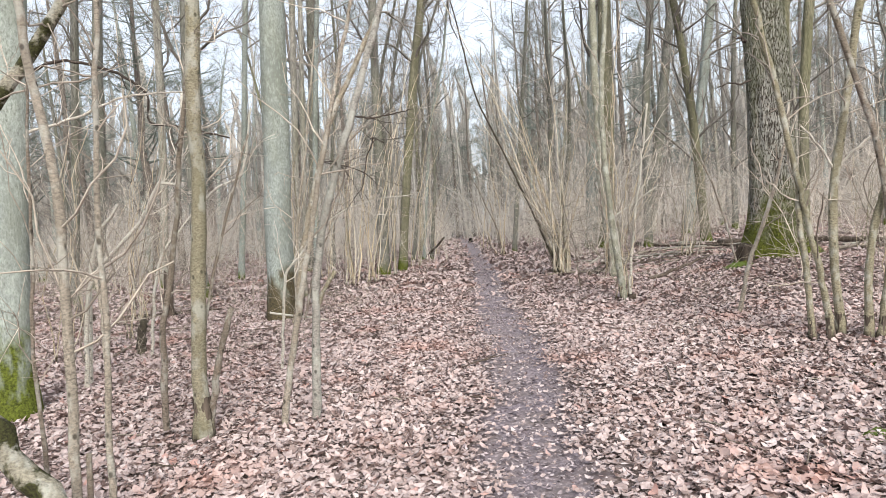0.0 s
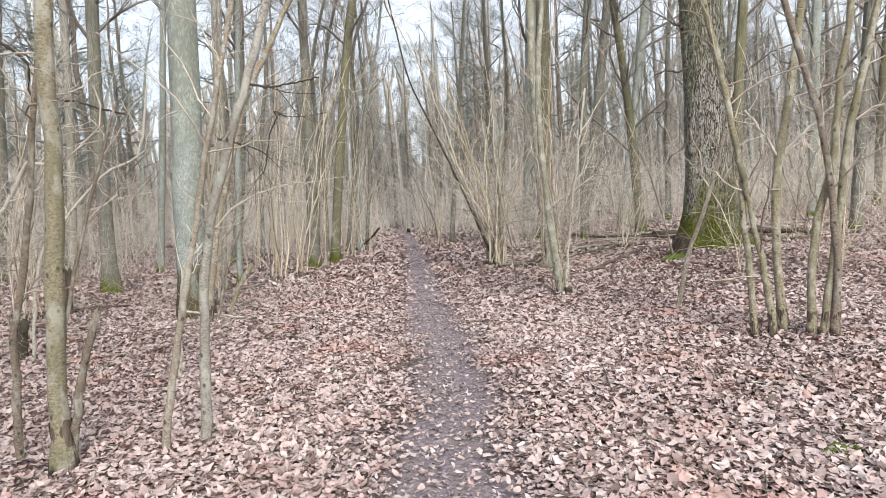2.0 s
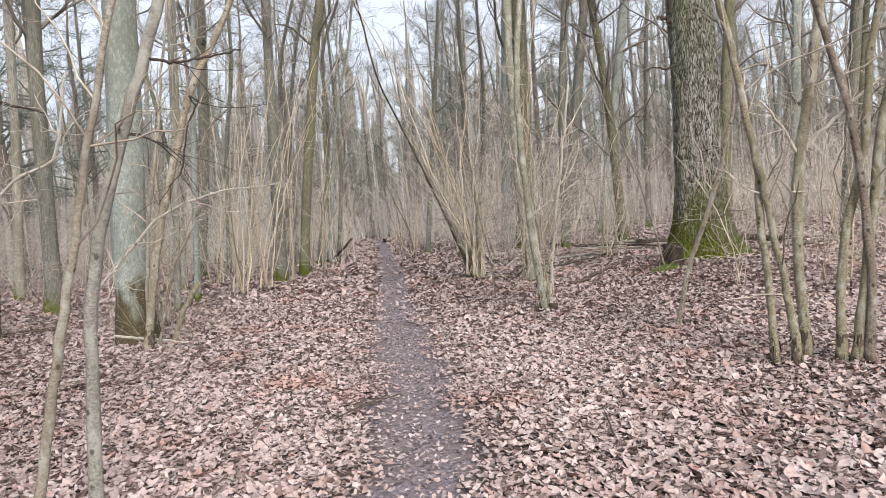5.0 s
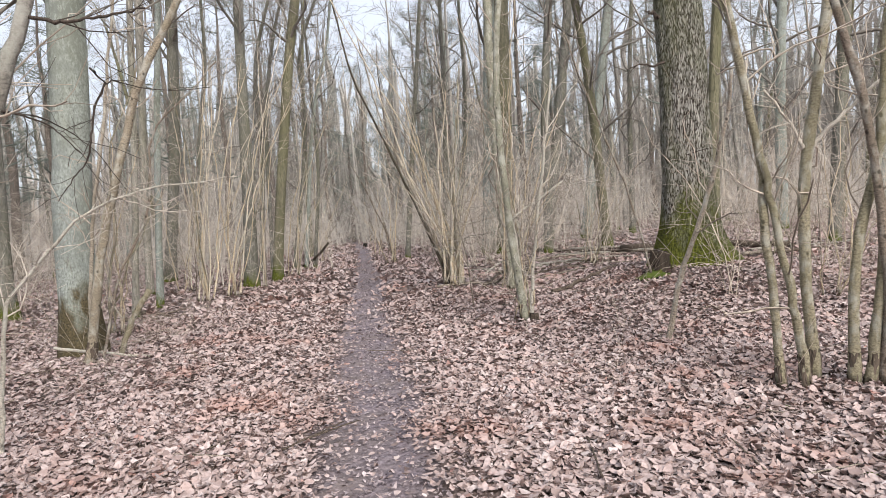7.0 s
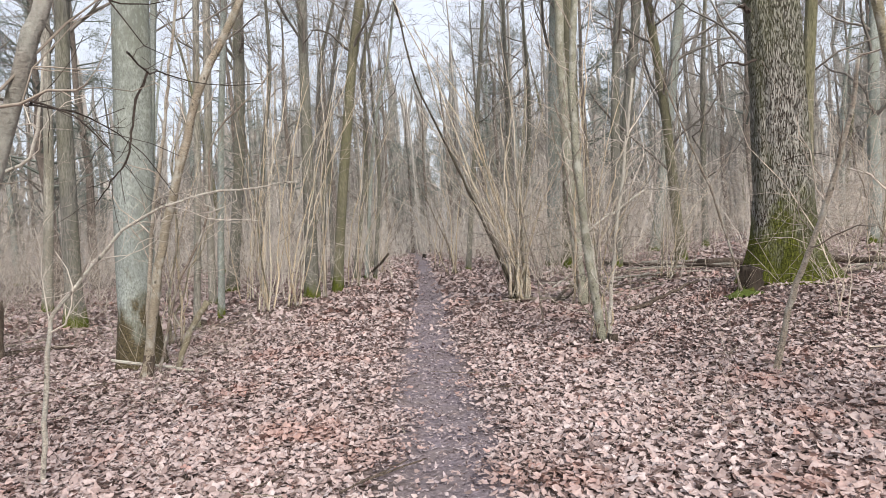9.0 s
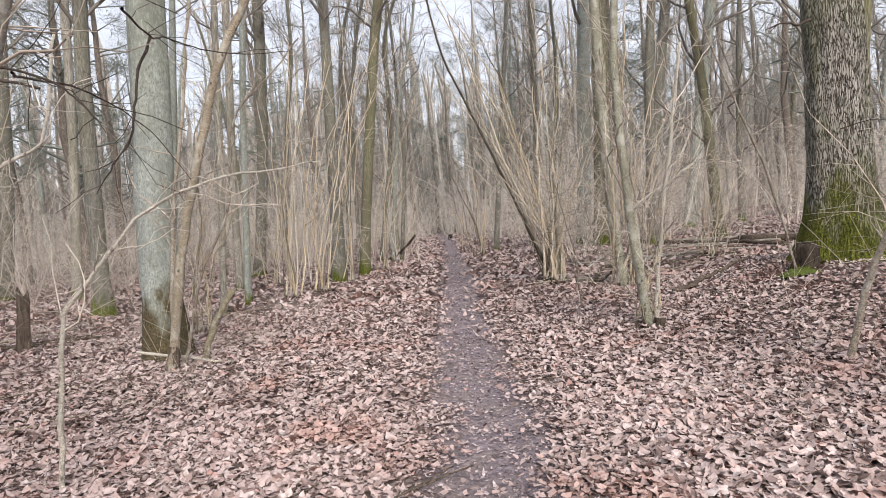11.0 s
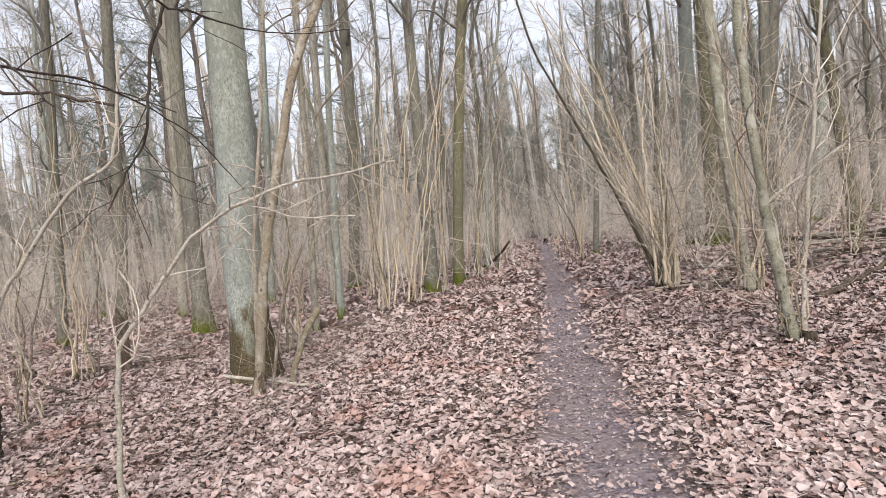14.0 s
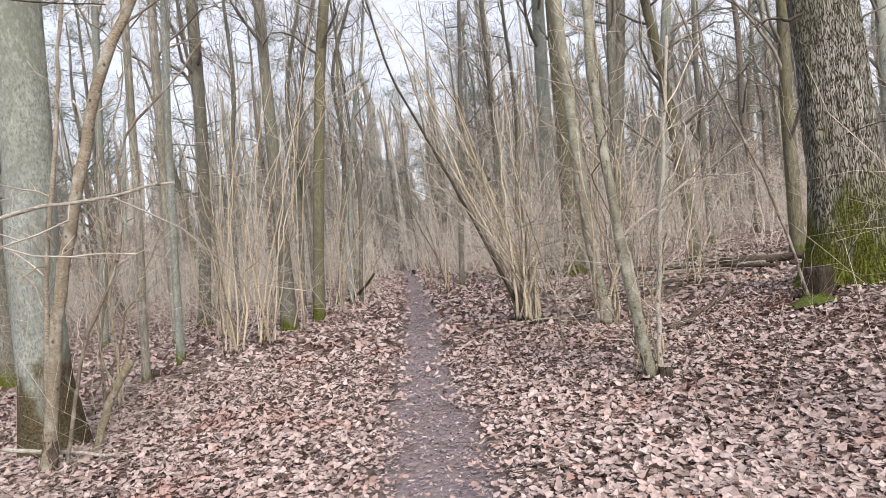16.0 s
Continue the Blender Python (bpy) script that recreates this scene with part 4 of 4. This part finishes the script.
stick = pole([(-3.42, 10.16, 0.31), (-2.90, 10.16, 0.21), (-2.33, 10.16, 0.11)], 0.018, 0.013, PALESTEM, "pale broken stick resting against hazel stems", n=0)
fallen([(6.71, 18.16), (9.17, 14.89)], 0.096, "mossy fallen log behind the oak")
fallen([(5.11, 20.79), (6.89, 16.23)], 0.056, "thin dead branch on the leaves")
fallen([(2.36, 13.75), (3.01, 15.67)], 0.036, "short dark fallen branch")

fallen([(2.60, 17.60), (6.20, 16.30)], 0.020, "long thin pale pole lying behind the hazels", bark(PALE))
fallen([(2.90, 16.70), (5.40, 15.90)], 0.016, "long thin pale pole lying behind the hazels", bark(PALE))
fallen([(3.60, 18.60), (6.60, 17.20)], 0.022, "long thin pale pole lying behind the hazels", bark(TAN))

# ---- rotten stumps and moss ----
def stump(x, y, r, h, label, mat, seed):
    rng = np.random.default_rng(seed)
    root = np.array([x, y, float(ground_z(x, y)) - 0.05])
    e = thing("tree_stump", root, label, "stump")
    k, sides = 9, 18
    hh = np.linspace(0, h, k)
    P = np.stack([0.1 * hh, 0 * hh, hh], -1)
    R = r * (1 + 0.6 * np.exp(-hh / (0.25 * h + 0.02)))
    V, F = tubes(np.vstack([P, P[-1:] + [0, 0, 0.01]])[None], np.r_[R, 0.001][None], sides)
    C = np.repeat(np.vstack([P, P[-1:]]), sides, 0)
    a = np.tile(np.arange(sides) * 2 * math.pi / sides, k + 1)
    V = C + (V - C) * (1 + 0.22 * np.sin(a * 4 + seed))[:, None] + rng.normal(size=V.shape) * r * 0.07
    V[-2 * sides:-sides, 2] += rng.uniform(-0.3, 0.4, sides) * h * 0.5
    part("body", mesh_of("body", V, F, mat), e)
    return e


stump(4.76, 11.65, 0.12, 0.36, "small rotten mossy stump beside the oak", bark((0.06, 0.047, 0.036), 0.12, 0.0, 30.0), 3)
stump(2.44, 10.32, 0.055, 0.14, "dark mossy cut stump at the hazel foot", bark((0.07, 0.055, 0.042), 0.05, 0.0, 30.0), 5)
# far stump is near black all over
stump(-0.72, 45.5, 0.11, 0.28, "small dark stump on the far path edge", plain_material("near_black_wood", (0.012, 0.01, 0.009), (0.03, 0.026, 0.022)), 6)
stump(-6.15, 12.1, 0.075, 0.85, "tall dark torn rotten stump beside hazel stems", ROT, 8)
stump(-7.75, 12.0, 0.11, 0.22, "low dark round rotten stump", ROT, 10)
stump(-4.1, 14.6, 0.10, 0.16, "small dark rotten stump", ROT, 9)


def moss_cushion(x, y, r, seed):
    rng = np.random.default_rng(seed)
    m = 16
    g = np.linspace(-1, 1, m)
    X, Y = np.meshgrid(g, g)
    d = np.sqrt(X ** 2 + Y ** 2)
    Z = r * 0.3 * np.clip(1 - d ** 2, -0.2, 1) + rng.normal(size=X.shape) * r * 0.05
    V = np.stack([X * r, Y * r * 0.7, Z], -1).reshape(-1, 3)
    i = np.arange(m * m).reshape(m, m)
    F = np.stack([i[:-1, :-1], i[:-1, 1:], i[1:, 1:], i[1:, :-1]], -1).reshape(-1, 4)
    ob = new("moss_cushion", mesh_of("moss_cushion", V, F, MOSS))
    ob.location = (x, y, float(ground_z(x, y)) + 0.005)
    return tagged(ob, "small green moss cushion among dead leaves", "moss", "moss cushions")


for q in ((2.45, 4.0, 0.13, 1), (2.75, 4.35, 0.07, 2), (3.1, 6.1, 0.08, 3), (3.35, 5.6, 0.06, 4), (2.9, 5.2, 0.05, 5), (4.60, 11.48, 0.24, 6), (4.74, 11.42, 0.14, 7)):
    moss_cushion(*q)

# sticks strewn on the bank behind the oak and on the left
stick_rng = np.random.default_rng(31)
for i in range(26):
    x, y, a, l = stick_rng.uniform(2.8, 10), stick_rng.uniform(14.2, 20), stick_rng.normal() * 0.5, stick_rng.uniform(0.5, 1.6)
    fallen([(x - math.cos(a) * l, y - math.sin(a) * l), (x + math.cos(a) * l, y + math.sin(a) * l)], stick_rng.uniform(0.012, 0.04), "dead branch lying on the leaf litter", (None, bark(TAN), bark(PALE))[i % 3])
for i in range(16):
    x, y, a, l = stick_rng.uniform(-9, -3.2), stick_rng.uniform(7.5, 15), stick_rng.normal() * 0.7, stick_rng.uniform(0.3, 0.9)
    fallen([(x - math.cos(a) * l, y - math.sin(a) * l), (x + math.cos(a) * l, y + math.sin(a) * l)], stick_rng.uniform(0.008, 0.025), "dead branch lying on the leaf litter", (None, bark(TAN), bark(BROWN))[i % 3])
for i in range(60):
    x, y, a, l = stick_rng.uniform(-3, 4.5), stick_rng.uniform(3.2, 11), stick_rng.uniform(0, 3.14), stick_rng.uniform(0.08, 0.28)
    fallen([(x - math.cos(a) * l, y - math.sin(a) * l), (x + math.cos(a) * l, y + math.sin(a) * l)], stick_rng.uniform(0.003, 0.007), "thin twig lying on the leaves", (None, bark(TAN), bark(BROWN))[i % 3], "twig")
# the propped stick beside the path
pole([(-2.55, 26.0, 0.17), (-1.9, 25.2, 0.55), (-1.35, 24.6, 1.05)], 0.055, 0.04, DARKSTEM, "dark broken branch leaning beside the path", n=0)


# ---- the wood beyond ----
def random_tree(seed, height, r, base):
    rng = np.random.default_rng(seed)
    lean = rng.normal(size=2) * 1.0
    pts = [(0, 0, 0), (lean[0] * 0.2, lean[1] * 0.2, height * 0.3), (lean[0] * 0.6, lean[1] * 0.6, height * 0.6), (lean[0], lean[1], height * 0.8)]
    e = trunk(pts, r, r * 0.75, base, "bare forest tree in the wood", 1.3, 0.35, 0.16, boughs=26)
    return e


protos = [random_tree(500 + i, h, r, b) for i, (h, r, b) in enumerate(((17, 0.13, DARK), (19, 0.17, GREY), (15, 0.09, PALE), (18, 0.15, MOSSY), (14, 0.08, DARK), (20, 0.2, GREY)))]
wood_rng = np.random.default_rng(77)
spots = []
while len(spots) < 70:
    y = wood_rng.uniform(17, 58)
    x = wood_rng.uniform(-0.85 * y - 3, 0.85 * y + 3)
    if (y > 33 or not -12.5 < x < 7) and abs(x - path_x(y)) > 1.9 and all((x - a) ** 2 + (y - b) ** 2 > 3.0 for a, b in spots):
        spots.append((x, y))
for i, (x, y) in enumerate(spots):
    m = pose(x, y, float(ground_z(x, y)) - 0.05, 0, 0, wood_rng.uniform(0, 360))
    if i < len(protos):
        protos[i].matrix_basis = m
    else:
        copy_thing(protos[i % len(protos)], m)


def pine(seed, height):
    """A pine: bare straight trunk and a ragged crown of needle sprays."""
    rng = np.random.default_rng(seed)
    e = thing("pine_tree", (0, 0, 0), "dark green pine beyond the bare trees", "tree", "far pines")
    k = 12
    P = np.stack([np.cumsum(rng.normal(size=k)) * 0.08, np.cumsum(rng.normal(size=k)) * 0.08, np.linspace(0, height, k)], -1)
    R = np.linspace(0.2, 0.03, k)
    part("trunk", mesh_of("trunk", *tubes(P[None], R[None], 10), bark((0.20, 0.172, 0.148))), e)
    bp, br = offshoots(rng, P[None], R[None], 44, 0.26, 1.0, (1.4, 3.2), (60, 95), 0.1, 5, 0.35, 0.12)
    sp, sr = offshoots(rng, bp, br, 6, 0.3, 1.0, (0.35, 0.9), (20, 60), 0.2, 3, 0.5, 0.15)
    n, per = len(sp), 8
    c = np.repeat(sp[:, 1:].reshape(-1, 3), per, 0)
    d = unit(rng.normal(size=c.shape) + [0, 0, 0.3])
    s = unit(np.cross(d, rng.normal(size=c.shape)))
    c = c + rng.normal(size=c.shape) * 0.16
    l = rng.uniform(0.12, 0.3, (len(c), 1))
    V = np.stack([c - s * 0.009, c + s * 0.009, c + d * l + s * 0.006, c + d * l - s * 0.006], 1).reshape(-1, 3)
    F = np.arange(len(V)).reshape(-1, 4)
    tagged(part("crown", mesh_of("crown", *joined(tubes(bp, br, 4), (V, F)), HAZED_NEEDLE, False), e), kind="stuff")
    return e


pines = [pine(41, 17), pine(42, 20), pine(43, 15)]
spots = [(1.6, 57), (4.2, 53), (-2.4, 66), (-0.6, 63), (-4.2, 61), (2.5, 62), (6, 50), (-7, 48), (-14, 52), (14, 46), (22, 50), (-24, 47), (-33, 55), (33, 52), (10, 66), (-11, 70), (-4.5, 75), (1.5, 80), (18, 72),
         (-20, 75), (28, 75), (-38, 70), (40, 70), (-2.5, 95), (-6.5, 90), (-17, 40), (-28, 38), (19, 38), (27, 41), (11.5, 40), (-10, 36), (-15, 31), (-21, 33), (8.5, 36), (15, 32), (4.5, 44), (-8.5, 41), (16, 55), (-13, 25), (-19, 29), (-25, 34), (-16, 36)]
for i, (x, y) in enumerate(spots):
    m = pose(x, y, float(ground_z(x, y)) - 0.05, 0, 0, i * 47.0)
    if i < 3:
        pines[i].matrix_basis = m
    else:
        copy_thing(pines[i % 3], m)


def far_wood():
    """Trees far beyond, as one tangle of trunks and boughs."""
    rng = np.random.default_rng(5)
    n = 430
    y = rng.uniform(34, 150, n)
    x = rng.uniform(-1, 1, n) * (0.9 * y + 6)
    # the wood closes over the path where it bends away
    y[:70], x[:70] = rng.uniform(56, 82, 70), rng.uniform(-14, 9, 70)
    keep = (np.abs(x - path_x(y)) > 2.2) | (y > 56)
    x, y = x[keep], y[keep]
    n, k = len(x), 7
    h = rng.uniform(11, 21, n)
    t = np.linspace(0, 1, k)
    P = np.zeros((n, k, 3))
    lean = rng.normal(size=(n, 2)) * 0.7
    P[:, :, 0] = x[:, None] + lean[:, :1] * t
    P[:, :, 1] = y[:, None] + lean[:, 1:] * t
    P[:, :, 2] = ground_z(x, y)[:, None] - 0.1 + h[:, None] * t
    P[:, 1:, :2] += rng.normal(size=(n, k - 1, 2)) * 0.08
    R = rng.uniform(0.05, 0.19, n)[:, None] * np.linspace(1.05, 0.2, k)
    bp, br = offshoots(rng, P, R, 11, 0.12, 1.0, (1.2, 3.6), (30, 70), 0.4, 3, 0.4, 0.2)
    cp, cr = offshoots(rng, bp, br, 3, 0.15, 1.0, (0.6, 2.0), (25, 75), 0.1, 2, 0.6, 0.3)
    tp, tr = offshoots(rng, cp, cr, 2, 0.2, 1.0, (0.4, 1.1), (25, 70), 0.05, 2, 0.7, 0.3)
    me = mesh_of("far_wood", *joined(tubes(P, R, 4), tubes(bp, np.maximum(br, 0.014), 3), tubes(cp, np.maximum(cr, 0.011), 3), tubes(tp, np.maximum(tr, 0.009), 3)), HAZED_BARK)
    tagged(new("far_wood", me), "grey tangle of bare trees in the far wood", "woods", kind="stuff")


def distant_wood():
    """The mass of the wood on the skyline: close-set tapering tree shapes far off."""
    rng = np.random.default_rng(9)
    n, k = 4200, 6
    a = rng.uniform(0, 2 * math.pi, n)
    d = rng.uniform(84, 150, n)
    x, y = d * np.sin(a), d * np.cos(a)
    h = rng.uniform(9, 25, n) * np.where(rng.uniform(size=n) < 0.3, 1.3, 0.95)
    t = np.array([0, 0.25, 0.5, 0.75, 0.92, 1.0])
    P = np.stack([x[:, None] + rng.normal(size=(n, k)) * 0.5, y[:, None] + rng.normal(size=(n, k)) * 0.5, h[:, None] * t], -1)
    R = rng.uniform(0.2, 0.75, n)[:, None] * np.array([0.5, 0.8, 1.0, 0.7, 0.35, 0.04]) * rng.uniform(0.5, 1.4, (n, k))
    me = mesh_of("distant_wood", *tubes(P, R, 4), HAZED_MASS, False)
    tagged(new("backdrop", me), "hazy grey-brown mass of distant winter woodland", "woods", kind="structure")


def brush(name, n, y0, y1, hmin, hmax, gap, seed, r, mat, label, twigs, span=0.82, lean=0.3):
    """Thin crooked saplings and whips in loose clumps that fill the wood between the trees."""
    rng = np.random.default_rng(seed)
    y = y0 + (y1 - y0) * rng.uniform(0, 1, n) ** 0.8
    x = rng.uniform(-1, 1, n) * (span * y + 4)
    g = n // 7
    c = rng.integers(0, g, n)
    near = rng.uniform(size=n) < 0.75
    off = rng.normal(size=(n, 2)) * 0.16
    cx, cy = x[:g].copy(), y[:g].copy()
    x = np.where(near, cx[c] + off[:, 0], x)
    y = np.where(near, cy[c] + off[:, 1], y)
    keep = (np.abs(x - path_x(y)) > gap + rng.uniform(0, 1.0, n) ** 2 * 1.5) | (y > 50)
    keep &= (x - 5.5) ** 2 + (y - 12.1) ** 2 > 2.0
    x, y, off, near = x[keep], y[keep], off[keep], near[keep]
    n, k = len(x), 6
    h = rng.uniform(hmin, hmax, n)
    t = np.linspace(0, 1, k)
    way = rng.normal(size=(n, 2)) * lean * h[:, None] * 0.9 + np.where(near[:, None], off * 2.6 * h[:, None] * lean / 0.3, 0)
    P = np.zeros((n, k, 3))
    P[:, :, 0] = x[:, None] + way[:, :1] * t ** 1.3
    P[:, :, 1] = y[:, None] + way[:, 1:] * t ** 1.3
    P[:, :, 2] = ground_z(x, y)[:, None] - 0.05 + h[:, None] * t * (1 - 0.15 * t)
    P[:, 1:, :2] += np.cumsum(rng.normal(size=(n, k - 1, 2)), 1) * 0.08
    R = rng.uniform(r * 0.4, r * 1.3, n)[:, None] * np.linspace(1.1, 0.3, k)
    bp, br = offshoots(rng, P, R, twigs, 0.15, 1.0, (0.4, 1.7), (30, 95), 0.12, 4, 0.5, 0.45)
    cp, cr = offshoots(rng, bp, br, 2, 0.2, 1.0, (0.25, 0.8), (30, 80), 0.05, 2, 0.7, 0.4)
    me = mesh_of(name, *joined(tubes(P, R, 3), tubes(bp, np.maximum(br, r * 0.26), 3), tubes(cp, np.maximum(cr, r * 0.2), 3)), mat)
    tagged(new(name, me), label, "undergrowth", kind="stuff")


far_wood()
distant_wood()
brush("undergrowth", 950, 18, 34, 1.2, 4.6, 1.5, 11, 0.011, BRUSH, "dense brown undergrowth of hazel whips", 9)
brush("far_undergrowth", 1050, 32, 64, 1.6, 6.0, 1.4, 16, 0.022, HAZED_BRUSH, "brown undergrowth far in the wood", 9)
brush("thicket", 120, 49, 64, 1.6, 6.5, 0.0, 15, 0.020, HAZED_BRUSH, "grey thicket closing off the bend of the path", 10, 0.1)
brush("sapling_thicket", 420, 9.5, 24, 1.0, 4.0, 2.9, 12, 0.008, TWIG, "thin pale saplings between the trees", 9)
brush("path_edge_shrub", 280, 20, 56, 0.6, 4.2, 0.9, 13, 0.010, BRUSH, "scrub crowding the far path", 8, 0.06)
brush("dry_stalk", 380, 4.5, 14, 0.15, 0.6, 1.6, 14, 0.0022, TWIG, "dry thin stalks standing in the litter", 2)


# ---- leaf litter ----
def leaf_shape(kind, n):
    """Outline of a dead leaf in its plane: lobed oak, pointed maple or plain oval."""
    a = np.arange(n) * 2 * math.pi / n
    r = np.where(np.arange(n) % 2 == 0, 1.0, (0.82, 0.74, 0.98)[kind])
    return np.stack([np.cos(a) * r, np.sin(a) * r * (0.6, 0.95, 0.55)[kind]], -1)


def leaves(rng, x, y, size, lift, tilt, n=8):
    """Curled leaves lying about on the ground, as one set of quads round each leaf's middle."""
    m = len(x)
    shapes = np.stack([leaf_shape(i, n) for i in range(3)])
    o = shapes[rng.integers(0, 3, m)] * (size[:, None, None] * (1 + rng.normal(size=(m, n, 1)) * 0.2))
    curl = rng.uniform(-0.3, 1.1, m)[:, None]
    fold = rng.uniform(-0.3, 0.6, m)[:, None]
    z = curl * o[:, :, 0] ** 2 / size[:, None] * 0.6 + fold * np.abs(o[:, :, 1]) * 0.6 + rng.normal(size=(m, n)) * size[:, None] * 0.08
    pts = np.concatenate([o, z[:, :, None]], 2)
    pts = np.concatenate([pts, np.zeros((m, 1, 3))], 1)
    yaw, p, q = rng.uniform(0, 6.28, m), rng.normal(size=m) * tilt, rng.normal(size=m) * tilt
    cp, sp, cq, sq, cy, sy = np.cos(p), np.sin(p), np.cos(q), np.sin(q), np.cos(yaw), np.sin(yaw)
    X, Y, Z = pts[:, :, 0], pts[:, :, 1], pts[:, :, 2]
    X, Z = X * cp[:, None] + Z * sp[:, None], -X * sp[:, None] + Z * cp[:, None]
    Y, Z = Y * cq[:, None] - Z * sq[:, None], Y * sq[:, None] + Z * cq[:, None]
    X, Y = X * cy[:, None] - Y * sy[:, None], X * sy[:, None] + Y * cy[:, None]
    V = np.stack([X + x[:, None], Y + y[:, None], Z + (ground_z(x, y) + lift)[:, None]], -1)
    f = np.array([[n, 2 * i, 2 * i + 1, (2 * i + 2) % n] for i in range(n // 2)])
    F = (np.arange(m)[:, None, None] * (n + 1) + f[None]).reshape(-1, 4)
    return V.reshape(-1, 3), F


def litter():
    rng = np.random.default_rng(21)

    def scatter(n, y0, y1, half):
        """Evenly over the trapezium of ground that lies before the walker."""
        a, b = half + 0.68 * max(0, y0 - 2), half + 0.68 * (y1 - 2)
        u = rng.uniform(size=n)
        y = y0 + (y1 - y0) * (np.sqrt(a * a + u * (b * b - a * a)) - a) / (b - a)
        x = rng.uniform(-1, 1, n) * (half + 0.68 * np.maximum(0, y - 2)) + 0.4
        keep = rng.uniform(size=n) > trodden(x + 0.09 * np.sin(3.1 * y) + 0.07 * np.sin(7.7 * y + 1) + rng.normal(size=n) * 0.08, y) * np.where(y > 7.5, 0.985, 0.92)
        patch = np.sin(1.7 * x + 0.9 * y) + np.sin(2.9 * y - 1.3 * x + 2) + np.sin(4.7 * x + 3.1 * y + 4) + np.sin(7.3 * y - 5.9 * x)
        bare = np.clip(0.12 * patch - 0.20 + 0.15 * smoothstep(0.8, 3.0, x), 0, 0.35)
        keep &= rng.uniform(size=n) > bare
        return x[keep], y[keep]

    def worn(x, y):
        """Leaves are broken smaller towards the trodden line."""
        return 1 - 0.42 * np.exp(-((x - path_x(y)) / 0.6) ** 2)

    x, y = scatter(92000, 2.0, 8.0, 3.4)
    V1 = leaves(rng, x, y, worn(x, y) * rng.uniform(0.012, 0.044, len(x)), rng.uniform(0.004, 0.042, len(x)), 0.3)
    x, y = scatter(30000, 2.0, 8.0, 3.4)
    V0 = leaves(rng, x, y, worn(x, y) * rng.uniform(0.03, 0.05, len(x)), rng.uniform(-0.004, 0.012, len(x)), 0.14, 6)
    x, y = scatter(48000, 7.8, 10.8, 3.4)
    V2 = leaves(rng, x, y, worn(x, y) * rng.uniform(0.018, 0.048, len(x)), rng.uniform(0.0, 0.042, len(x)), 0.3, 6)
    x, y = scatter(54000, 10.6, 14.0, 4.4)
    V6 = leaves(rng, x, y, rng.uniform(0.022, 0.056, len(x)), rng.uniform(0.0, 0.045, len(x)), 0.3, 4)
    x, y = scatter(54000, 13.6, 32, 4.0)
    V3 = leaves(rng, x, y, rng.uniform(0.05, 0.095, len(x)), rng.uniform(0.0, 0.045, len(x)), 0.33, 4)
    x, y = scatter(18000, 31.0, 60, -8.0)
    V4 = leaves(rng, x, y, rng.uniform(0.08, 0.16, len(x)), rng.uniform(0.0, 0.05, len(x)), 0.33, 4)
    n = 12000
    x, y = rng.uniform(-9, 9, n), rng.uniform(-5, 5, n)
    off = (rng.uniform(size=n) > trodden(x, y) * 0.9) & (np.abs(x - 0.4) > 3.4 + 0.68 * (y - 2) * (y > 2) - 99 * (y < 2))
    V5 = leaves(rng, x[off], y[off], rng.uniform(0.05, 0.095, off.sum()), rng.uniform(0.0, 0.045, off.sum()), 0.33, 4)
    tagged(new("leaf_litter", mesh_of("leaf_litter", *joined(V0, V1, V2, V6, V3, V4, V5), LEAF)), "thick litter of curled brown and pale dead leaves", "leaves", kind="stuff")
    # crushed scraps on the path
    n = 24000
    y = 2.2 + 26 * rng.uniform(size=n) ** 1.3
    x = path_x(y) + rng.normal(size=n) * 0.5
    V, F = leaves(rng, x, y, rng.uniform(0.006, 0.024, n), rng.uniform(0.0, 0.014, n) - 0.035 * trodden(x, y), 0.22, 4)
    tagged(new("leaf_scraps", mesh_of("leaf_scraps", V, F, SCRAP)), "crushed leaf scraps trodden into the muddy path", "leaves", kind="stuff")
    # leaves beside the path, one by one
    made = []
    for i in range(10):
        one = np.zeros(1)
        V, F = leaves(rng, one, one, np.array([0.03 + 0.002 * i]), -ground_z(one, one), 0.1, 12)
        made.append(mesh_of("leaf", V, F, LEAF))
    for i in range(300):
        y = rng.uniform(4.0, 11.0)
        x = float(path_x(y)) + rng.choice([-1, 1]) * rng.uniform(0.6, 2.2)
        ob = part("leaf", made[i % 10], ground)
        ob.matrix_basis = pose(x, y, float(ground_z(np.array(x), np.array(y))) + rng.uniform(0.025, 0.04), rng.normal() * 14, rng.normal() * 14, rng.uniform(0, 360))


litter()
